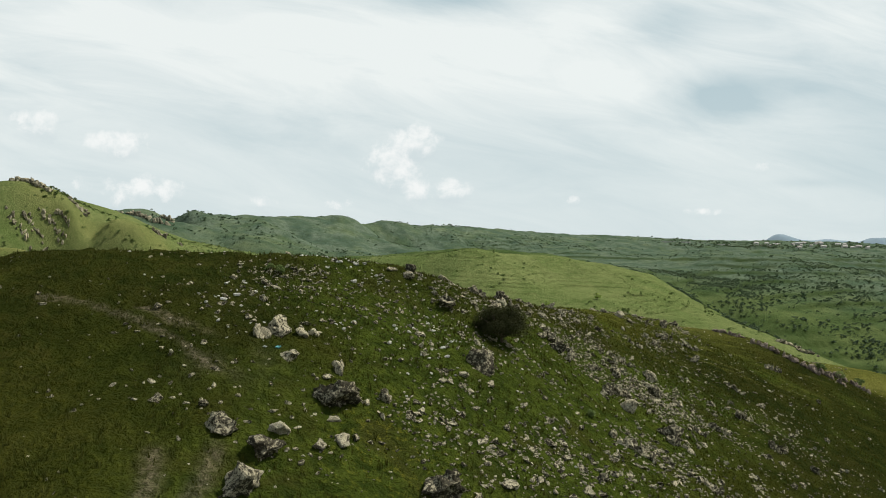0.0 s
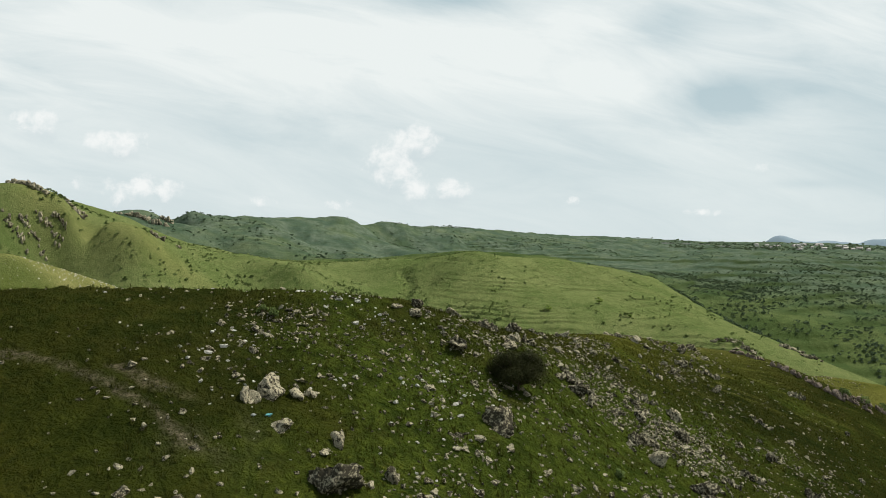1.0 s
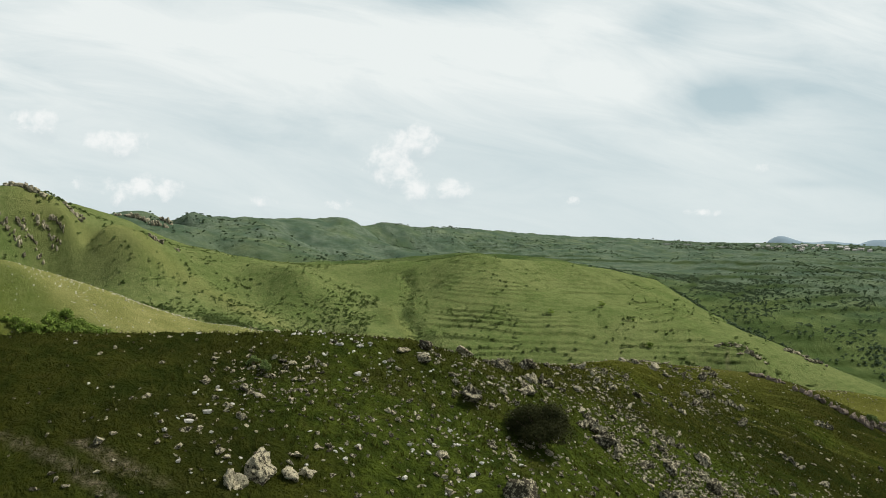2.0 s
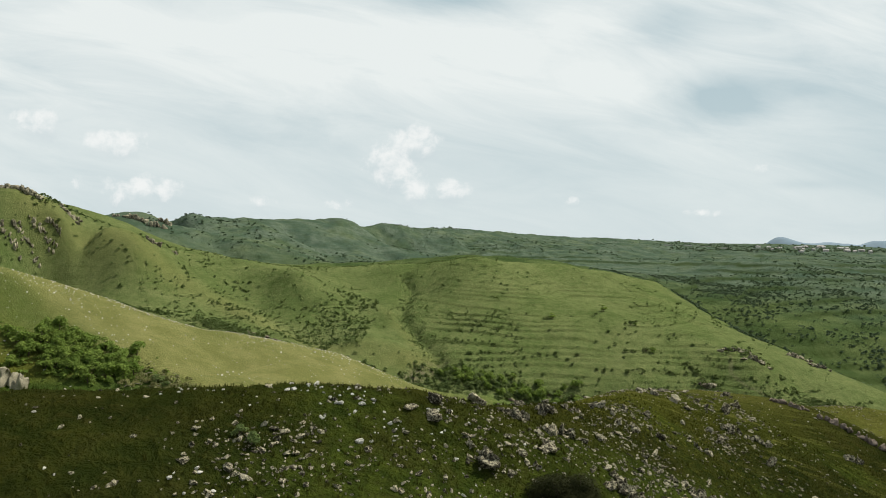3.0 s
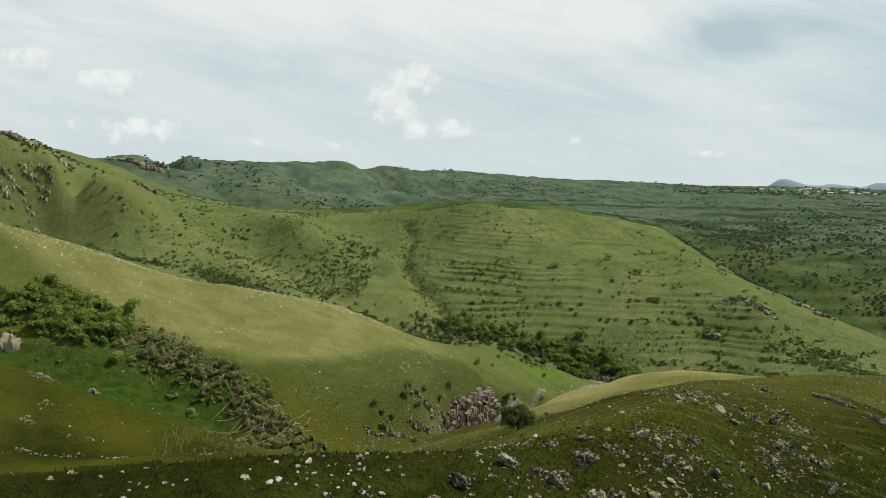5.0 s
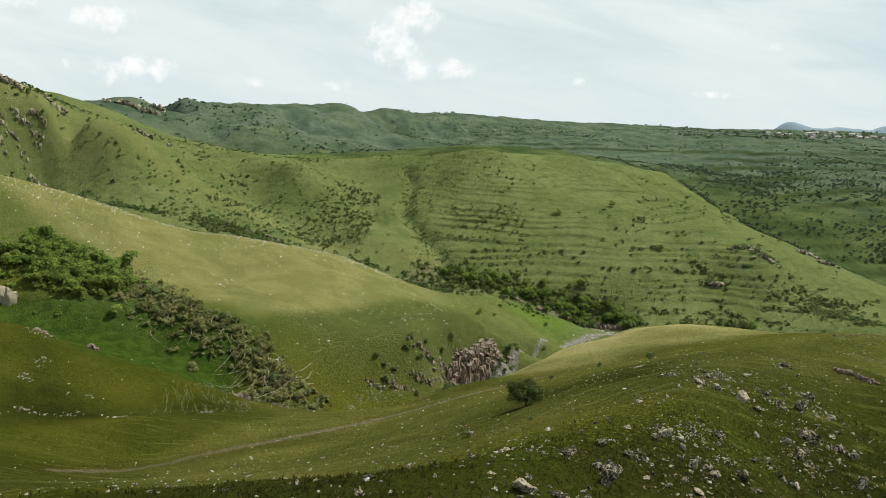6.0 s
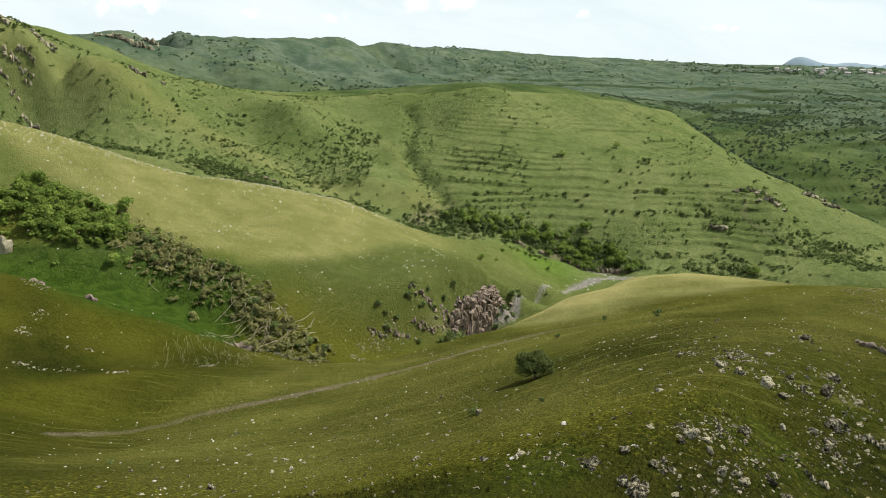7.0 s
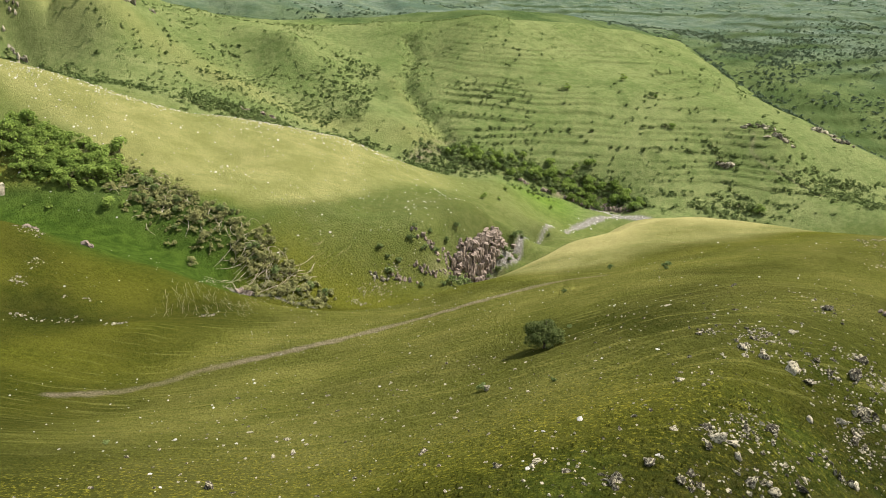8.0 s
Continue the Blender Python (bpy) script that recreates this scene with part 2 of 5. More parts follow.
landform("right valley",
         (341.8, 1010, -63.9), (374.2, 900, -104.6), (382.8, 820, -119.6), (399.2, 770, -132.8), (441.5, 730, -148.6), (485.6,
         700, -167.9))
landform("right slope",
         (420.7, 950, -80.6), (465.4, 930, -90.8), (466.4, 860, -101.3), (639.8, 1040, -79.8), (483.7, 830, -124), (691.8, 1390,
         -31.6), (495.8, 1200, -65), (522.5, 1400, -57.8), (842, 1350, -52.1), (893.1, 1600, -28.7))
landform("far valley",
         (-433.3, 1100, -22.1), (-328.5, 1150, -30.2), (-205, 1100, -39.1), (-140.1, 1150, -34.9), (-30.1, 1200, -31.6), (114.6,
         1300, -36.8), (272.3, 1300, -41.6), (332.8, 1150, -44.4), (-492.4, 1050, 15.5), (-647.8, 1150, 31.7))
landform("far slope",
         (-559.4, 1376, -10.5), (-338.6, 1230, -0.2), (-144, 1800, -19.2), (-271, 1400, -9.6), (138.9, 1900, -15.9), (365, 1800,
         -26.2), (679.9, 2000, -44.8))
landform("far skyline",
         (-783.2, 1350, 47.1), (-670.3, 1320, 53.2), (-575.7, 1320, 58), (-545.4, 1400, 55.7), (-496.4, 1450, 55.4), (-442, 1500,
         60.7), (-386.1, 1560, 54.7), (-336.6, 1620, 56.7), (-236.6, 1740, 65.8), (-152.4, 1900, 56.6), (-51.5, 2150, 56), (55,
         2250, 53.5), (214.1, 2400, 46), (434.8, 2550, 31.6), (654.4, 2600, 27.6), (802.6, 2600, 18.7), (1099.5, 2650, 4.5),
         (1449.5, 2700, 4.9), (1709.5, 2700, -1.4))
landform("behind the far skyline",
         (-936.7, 1600, 24.3), (-798.5, 1560, 37), (-685.5, 1560, 43.9), (-647.2, 1650, 41), (-592.5, 1720, 42.6), (-528.2, 1780,
         41.4), (-458, 1840, 37.3), (-397, 1900, 35.6), (-334.2, 1980, 37), (-281.5, 2060, 38.3), (-180.7, 2250, 32.4), (-59.2,
         2500, 33.1), (247.4, 2750, 26.5))
landform("beyond",
         (-1500, 2200, 20), (-800, 2600, -20), (0, 3400, 20), (1200, 3600, -20), (2600, 3300, -40), (-1500, 4200, 0), (0, 4600,
         -60), (2500, 4200, -60), (-700, 700, 60), (-500, 400, 0), (-250, 150, -10), (-120, 60, 5), (900, 800, -110), (600, 400,
         -130), (300, 150, -80), (150, 40, -60), (-60, -20, -8), (60, 0, -45), (0, 0, -21), (0, -40, -25))


def bent(x, y):
    """Bearing and log distance from a spot behind the start: near folds and far ridges get the same fineness."""
    dy0 = y - CENTRE_Y
    r = np.maximum(np.hypot(x, dy0), 40.0)
    return np.arctan2(x, dy0), np.log(r), r


spots = np.array(LAND, float)
s_theta, s_log, s_r = bent(spots[:, 0], spots[:, 1])
s_value = spots[:, 2] / s_r
SOFT = 0.018


def kernel(d2):
    return np.sqrt(d2 + SOFT * SOFT)


count = len(spots)
system = np.zeros((count + 3, count + 3))
system[:count, :count] = -kernel((s_theta[:, None] - s_theta) ** 2 + (s_log[:, None] - s_log) ** 2) + 0.0015 * np.eye(count)
system[:count, count], system[:count, count + 1], system[:count, count + 2] = 1, s_theta, s_log
system[count:, :count] = system[:count, count:].T
weights = np.linalg.solve(system, np.concatenate([s_value, np.zeros(3)]))


def swell(theta, logr):
    out = np.empty(theta.shape)
    for i in range(0, theta.size, 20000):
        t, l = theta[i:i + 20000], logr[i:i + 20000]
        k = -kernel((t[:, None] - s_theta) ** 2 + (l[:, None] - s_log) ** 2)
        out[i:i + 20000] = k @ weights[:count] + weights[count] + weights[count + 1] * t + weights[count + 2] * l
    return out


EDGE = radians(52)


def base_height(x, y):
    theta, logr, r = bent(x, y)
    inside = np.clip(theta, -EDGE, EDGE)
    q = swell(inside, logr)
    out = np.abs(theta) > EDGE
    if out.any():
        other = swell(-inside[out], logr[out])
        w = 0.5 * smooth(0, 1, (np.abs(theta[out]) - EDGE) / (math.pi - EDGE))
        q[out] = q[out] * (1 - w) + other * w
    return q * r


DITCH = [(-39, 694), (-33, 670), (-37, 633), (-38, 605), (-23, 562), (-11, 521), (-2, 491)]
FAR_GULLIES = ([(-339, 1485), (-303, 1451), (-262, 1412), (-197, 1281)], [(-192, 1644), (-165, 1575), (-130, 1464), (-100, 1350)], [(-422, 1241), (-392, 1192), (-363, 1155)], [(49, 2029), (78, 1926), (110, 1800)])


# swells and hollows along lines of the plan: line, rise in metres, half width
SWELLS = (
    ([(76, 254), (86, 248), (95, 238)], -1.3, 16),
    ([(-207, 564), (-176, 556), (-148, 534), (-120, 494)], 4.0, 15),
    ([(-190, 612), (-145, 575), (-109, 537), (-66, 476), (-33, 458)], -3.0, 22),
    ([(-196, 667), (-135, 616), (-91, 590), (-46, 514), (-20, 487)], 5.0, 18),
    ([(-98, 246), (-80, 241), (-66, 239)], -1.8, 8),
    ([(-60, 815), (0, 785), (60, 785), (140, 850), (230, 930)], -15.0, 66),
    ([(-372, 1400), (-329, 1412), (-275, 1400), (-215, 1330)], 13.0, 42),
    ([(-205, 1660), (-160, 1590), (-110, 1480)], 9.0, 40),
    ([(30, 2000), (80, 1880), (110, 1780)], 9.0, 50),
)


def along(x, y, line):
    """Distance to a polyline in plan."""
    best = np.full(x.shape, 1e9)
    for (ax, ay), (bx, by) in zip(line, line[1:]):
        ux, uy = bx - ax, by - ay
        s = np.clip(((x - ax) * ux + (y - ay) * uy) / (ux * ux + uy * uy), 0, 1)
        best = np.minimum(best, np.hypot(x - ax - s * ux, y - ay - s * uy))
    return best


def terrace_zone(x, y):
    """Where the old terraces run: the face of the broad hill across the stream."""
    return smooth(-30, 5, x - 0.02 * (y - 450)) * smooth(440, 465, y) * (1 - smooth(660, 740, y)) * (1 - smooth(200, 290, x))


def terrace_level(x, y, z_plain):
    return z_plain + 3.6 * fbm(x, y, 130, 3, 31) + 1.2 * np.sin(z_plain * 0.33) + 0.03 * x


def patchy(x, y):
    return np.clip(0.55 + 1.9 * fbm(x, y, 75, 3, 12), 0.05, 1.1)


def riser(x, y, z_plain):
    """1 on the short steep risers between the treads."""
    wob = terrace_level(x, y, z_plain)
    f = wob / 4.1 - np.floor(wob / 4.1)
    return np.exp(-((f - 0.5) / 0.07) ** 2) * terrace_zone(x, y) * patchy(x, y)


def far_terraces(x, y, z_plain):
    """Phase along the slope and strength of the worn terraces on the far valley side."""
    level = (z_plain + 9 * fbm(x, y, 260, 3, 33)) / 11.0
    zone = smooth(760, 900, y + 0.35 * x) * (1 - smooth(1900, 2300, y)) * smooth(-150, 60, x) * np.clip(0.5 + 2.2 * fbm(x, y, 190, 3, 34), 0, 1)
    return level - np.floor(level), zone


def height(x, y):
    x, y = np.atleast_1d(np.asarray(x, float)), np.atleast_1d(np.asarray(y, float))
    z = plain = base_height(x, y)
    r = np.hypot(x, y - CENTRE_Y)
    # old terraces: treads and short risers along the contours
    zone = terrace_zone(x, y)
    wob = terrace_level(x, y, z)
    step = 4.1
    f = wob / step - np.floor(wob / step)
    z = z + zone * step * 0.34 * (smooth(0.42, 0.58, f) - f) * patchy(x, y)
    phase, strength = far_terraces(x, y, plain)
    z = z + strength * 4.2 * (smooth(0.38, 0.62, phase) - phase)
    # ditches worn into the slopes
    z = z - 4.5 * np.exp(-(along(x, y, DITCH) / 6.5) ** 2)
    for line in FAR_GULLIES:
        z = z - 13 * np.exp(-(along(x, y, line) / 34) ** 2)
    for line, rise, wide in SWELLS:
        z = z + rise * np.exp(-(along(x, y, line) / wide) ** 2)
    # the back of the near hill stands a little prouder
    z = z + 0.8 * np.exp(-(along(x, y, [(8, 111), (38, 120), (62, 124)]) / 9) ** 2)
    # rolls and hummocks, finer where near
    z = z + np.clip(r / 260, 0.06, 9) * 0.75 * fbm(x, y, 34, 3, 3) * np.clip(r / 500, 0.25, 1)
    z = z - np.clip((r - 650) / 700, 0, 1) * 20 * np.maximum(0.16 - np.abs(fbm(x * 1.3, y * 0.6, 260, 3, 8)), 0)
    z = z + (0.15 + 0.13 * (1 - smooth(-14, -5, x))) * fbm(x, y, 1.05, 2, 23) * (1 - smooth(120, 190, r)) + 0.2 * fbm(x, y, 2.6, 3, 21) * (1 - smooth(150, 420, r)) + 0.22 * fbm(x, y, 9, 2, 22) * (1 - smooth(200, 600, r))
    return z


# ---- materials ----
def material(name):
    m = bpy.data.materials.new(name)
    m.use_nodes = True
    m.node_tree.nodes.clear()
    b = Nodes(m.node_tree)
    shader = b.add("ShaderNodeBsdfPrincipled")
    b.link(shader.outputs[0], b.add("ShaderNodeOutputMaterial").inputs["Surface"])
    place = b.add("ShaderNodeTexCoord").outputs["Object"]
    return m, b, shader, place


def bumped(b, shader, heightmap, strength, distance):
    node = b.add("ShaderNodeBump", Strength=strength, Distance=distance)
    b.link(heightmap, node.inputs["Height"])
    b.link(node.outputs[0], shader.inputs["Normal"])


def make_grass():
    m, b, shader, place = material("meadow_grass")
    blade = b.noise(place, 11.0, 3.0, 0.7)
    fine = b.noise(place, 3.2, 5.0, 0.68)
    tuft = b.noise(place, 0.85, 5.0, 0.66, 0.4)
    clump = b.noise(place, 0.23, 5.0, 0.66, 0.6)
    broad = b.noise(place, 0.07, 5.0, 0.62)
    far = b.noise(place, 0.016, 6.0, 0.66)
    green = b.mix(b.ramp(tuft, 0.35, 0.68), (0.078, 0.086, 0.008), (0.142, 0.142, 0.016))
    green = b.mix(b.ramp(broad, 0.38, 0.66), green, (0.136, 0.136, 0.016))
    # lush gully meadow, darkened in colour to take in cloud shade
    lush = b.mix(b.ramp(clump, 0.3, 0.7), (0.026, 0.056, 0.007), (0.064, 0.110, 0.014))
    # dry grass colour, lightened to take in sunshine on the ridges
    sunlit_straw = b.mix(b.ramp(broad, 0.35, 0.65), (0.222, 0.222, 0.072), (0.322, 0.304, 0.116))
    sunlit_straw = b.mix(b.ramp(clump, 0.50, 0.72, 0.0, 0.5), sunlit_straw, (0.205, 0.215, 0.062))
    sunlit_straw = b.mix(b.ramp(tuft, 0.54, 0.68, 0.0, 0.45), sunlit_straw, (0.150, 0.160, 0.044))
    # olive grass, kept extra dark so its colour stands for cloud shade
    shaded_olive = b.mix(b.ramp(clump, 0.34, 0.66), (0.010, 0.0155, 0.0024), (0.034, 0.035, 0.006))
    shaded_olive = b.mix(b.ramp(tuft, 0.44, 0.66, 0.0, 0.75), shaded_olive, b.mix(b.ramp(broad, 0.4, 0.6), (0.022, 0.031, 0.005), (0.042, 0.036, 0.010)))
    turf = b.mix(b.ramp(tuft, 0.34, 0.66), (0.026, 0.042, 0.0055), (0.078, 0.102, 0.014))
    turf = b.mix(b.ramp(clump, 0.52, 0.68, 0.0, 0.7), turf, (0.058, 0.056, 0.012))
    # far scrub made bluish grey: distance haze put into the colour
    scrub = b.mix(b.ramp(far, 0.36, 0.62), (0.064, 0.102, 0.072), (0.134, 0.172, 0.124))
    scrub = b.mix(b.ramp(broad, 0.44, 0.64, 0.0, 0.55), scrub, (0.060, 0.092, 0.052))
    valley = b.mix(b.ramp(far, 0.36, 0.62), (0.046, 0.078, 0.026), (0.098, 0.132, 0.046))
    # green valley scrub gives way to the haze-tinted colour with distance
    scrub = b.mix(b.attr("remote_haze"), valley, scrub)
    col = b.mix(b.attr("lush"), green, lush)
    # sage grass of the farther slopes, paled by haze put into the colour
    sage_haze = b.mix(b.ramp(b.math("ADD", b.math("MULTIPLY", clump, 0.5), b.math("MULTIPLY", far, 0.5)), 0.38, 0.62), (0.112, 0.156, 0.046), (0.205, 0.230, 0.088))
    sage_haze = b.mix(b.ramp(broad, 0.50, 0.68, 0.0, 0.45), sage_haze, (0.082, 0.116, 0.032))
    sage_haze = b.mix(b.ramp(tuft, 0.50, 0.66, 0.0, 0.55), sage_haze, (0.060, 0.090, 0.024))
    sage_haze = b.mix(b.ramp(fine, 0.56, 0.70, 0.0, 0.45), sage_haze, (0.235, 0.250, 0.105))
    col = b.mix(b.attr("pale"), col, sage_haze)
    col = b.mix(b.attr("fresh"), col, b.mix(b.ramp(clump, 0.3, 0.7), (0.095, 0.165, 0.022), (0.150, 0.225, 0.036)))
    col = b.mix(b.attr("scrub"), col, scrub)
    col = b.mix(b.math("MULTIPLY", b.attr("dry"), b.ramp(b.math("ADD", tuft, b.math("MULTIPLY", fine, 0.5)), 0.45, 0.95, 0.55, 1.0)), col, sunlit_straw)
    col = b.mix(b.attr("shaded_olive"), col, shaded_olive)
    col = b.mix(b.attr("turf"), col, turf)
    # patch of sun on the ridge crest, painted as paler dry grass
    col = b.mix(b.math("MULTIPLY", b.attr("sunlit_straw"), b.ramp(b.math("ADD", broad, b.math("MULTIPLY", tuft, 0.4)), 0.40, 0.90, 0.55, 1.0)), col, (0.44, 0.395, 0.16))
    # dark riser lines: shrubby growth, and riser shadow painted into the colour
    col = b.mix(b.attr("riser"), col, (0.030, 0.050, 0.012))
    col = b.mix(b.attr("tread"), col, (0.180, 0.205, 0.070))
    for turn, wide, shown, paint in ((-36, 0.9, 0.8, (0.175, 0.170, 0.040)), (-32, 2.6, 0.55, (0.050, 0.060, 0.010))):
        slant = b.add("ShaderNodeMapping")
        slant.inputs["Rotation"].default_value = (0, 0, radians(turn))
        slant.inputs["Scale"].default_value = (0.045 * wide, wide, 0.4)
        b.link(place, slant.inputs["Vector"])
        streak = b.ramp(b.noise(slant.outputs[0], 1.0, 4.0, 0.62), 0.53, 0.66)
        col = b.mix(b.math("MULTIPLY", b.attr("streak"), b.math("MULTIPLY", streak, shown)), col, paint)
    flowers = b.math("MULTIPLY", b.attr("flower"), b.ramp(b.noise(place, 2.6, 4.0, 0.75), 0.52, 0.63))
    col = b.mix(flowers, col, (0.29, 0.265, 0.030))
    earth = b.mix(b.ramp(fine, 0.35, 0.65), (0.16, 0.125, 0.085), (0.29, 0.235, 0.165))
    col = b.mix(b.math("MULTIPLY", b.attr("bare"), b.ramp(fine, 0.3, 0.6, 0.5, 1.0)), col, earth)
    stone = b.mix(b.ramp(fine, 0.3, 0.7), (0.17, 0.155, 0.13), (0.34, 0.315, 0.28))
    col = b.mix(b.attr("stony"), col, stone)
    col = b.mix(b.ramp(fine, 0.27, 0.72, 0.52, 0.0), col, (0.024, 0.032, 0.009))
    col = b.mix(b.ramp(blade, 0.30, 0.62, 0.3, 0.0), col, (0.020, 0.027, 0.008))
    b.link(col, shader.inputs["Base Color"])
    shader.inputs["Roughness"].default_value = 0.95
    shader.inputs["Specular IOR Level"].default_value = 0.0
    bumped(b, shader, b.math("ADD", b.math("ADD", fine, b.math("MULTIPLY", blade, 0.3)), b.math("MULTIPLY", tuft, 2.4)), 1.0, 0.46)
    return m


GRASS = make_grass()

# ---- the ground: one sheet out to the horizon ----
def spread(v, centre, width):
    return np.exp(-((v - centre) / width) ** 2)


GRID = []


def build_ground():
    fine = np.linspace(-radians(46), radians(46), 660)
    rest = np.linspace(radians(46), 2 * math.pi - radians(46), 56)[1:-1]
    theta = np.concatenate([fine, rest])
    radius = np.concatenate([[8, 25, 45, 60], np.exp(np.concatenate([np.arange(math.log(75), math.log(500), 0.0046), np.arange(math.log(500), math.log(790), 0.0022), np.arange(math.log(790), math.log(4700), 0.0062)]))])
    R, T = np.meshgrid(radius, theta, indexing="ij")
    x, y = (R * np.sin(T)).ravel(), (CENTRE_Y + R * np.cos(T)).ravel()
    z = height(x, y)
    rows, cols = R.shape
    GRID.extend((radius, fine, z.reshape(rows, cols)[:, :len(fine)]))
    i, j = np.meshgrid(np.arange(rows - 1), np.arange(cols), indexing="ij")
    k = (j + 1) % cols
    quads = np.stack([i * cols + j, i * cols + k, (i + 1) * cols + k, (i + 1) * cols + j], -1).reshape(-1, 4)[:, ::-1]
    hub = len(x)
    x, y, z = np.append(x, 0), np.append(y, CENTRE_Y), np.append(z, z[:cols].mean())
    mesh = bpy.data.meshes.new("ground")
    mesh.vertices.add(len(x))
    mesh.vertices.foreach_set("co", np.stack([x, y, z], -1).ravel())
    fan = np.stack([np.full(cols, hub), (np.arange(cols) + 1) % cols, np.arange(cols)], -1)
    mesh.loops.add(quads.size + fan.size)
    mesh.loops.foreach_set("vertex_index", np.concatenate([quads.ravel(), fan.ravel()]))
    mesh.polygons.add(len(quads) + len(fan))
    mesh.polygons.foreach_set("loop_start", np.concatenate([np.arange(len(quads)) * 4, quads.size + np.arange(cols) * 3]))
    mesh.update(calc_edges=True)
    mesh.polygons.foreach_set("use_smooth", np.ones(len(mesh.polygons), bool))
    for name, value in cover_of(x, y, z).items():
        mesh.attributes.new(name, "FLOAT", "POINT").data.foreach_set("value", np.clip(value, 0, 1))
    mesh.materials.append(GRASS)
    return tagged(new("ground", mesh), "rolling grassy hills with bare patches and dry grass", "ground", kind="structure")


BANK_LINE = [(20, 463), (39, 463), (58, 465), (77, 465), (97, 464), (113, 454)]
TRACK = [(-64.6, 133), (-58.8, 138.1), (-53.9, 143.6), (-49.8, 150.7), (-43.5, 153.8), (-38, 157.1), (-30.3, 162), (-22.3, 169.5), (-15.3, 173.4), (-3.1, 177), (7.2, 183.1), (16.9, 188), (24, 189.5), (31, 186)]
CRAG_FOOT = [(-6, 270), (0, 272), (5, 279), (10, 289), (15, 297), (20, 306), (26, 317)]
CRAG_TOP = [(-12, 281), (-5, 287), (2, 297), (7, 302), (13, 308), (19, 316), (27, 326)]
STREAM = [(11.3, 293.7), (17.4, 299.3), (23.9, 306), (28, 322), (41, 348), (55, 372), (67, 395), (79, 409), (92, 424), (102, 424), (113, 419), (123, 418)]
SIDE_WASH = [(82, 468), (90, 462), (96, 455), (101, 446), (102, 436), (99, 427)]
MOUND = [(-24, 466), (-15, 475), (-6, 486), (0, 490), (3, 475)]
HILL_PATH = [(216, 516), (209, 499), (215, 487), (229, 475), (241, 460)]
BROOK = [(-71.4, 234.8), (-66.5, 236.2), (-61.6, 237.7), (-53.9, 235.6), (-46, 235)]
FOOTPATH = [(-24.6, 46.1), (-20.1, 45.3), (-17.4, 44.2), (-15.1, 42.9), (-13, 41.2), (-11.8, 40.4)]
SIDE_PATH = [(-18.3, 45.9), (-16.3, 44.9), (-14.5, 44.2), (-13.3, 44.2)]



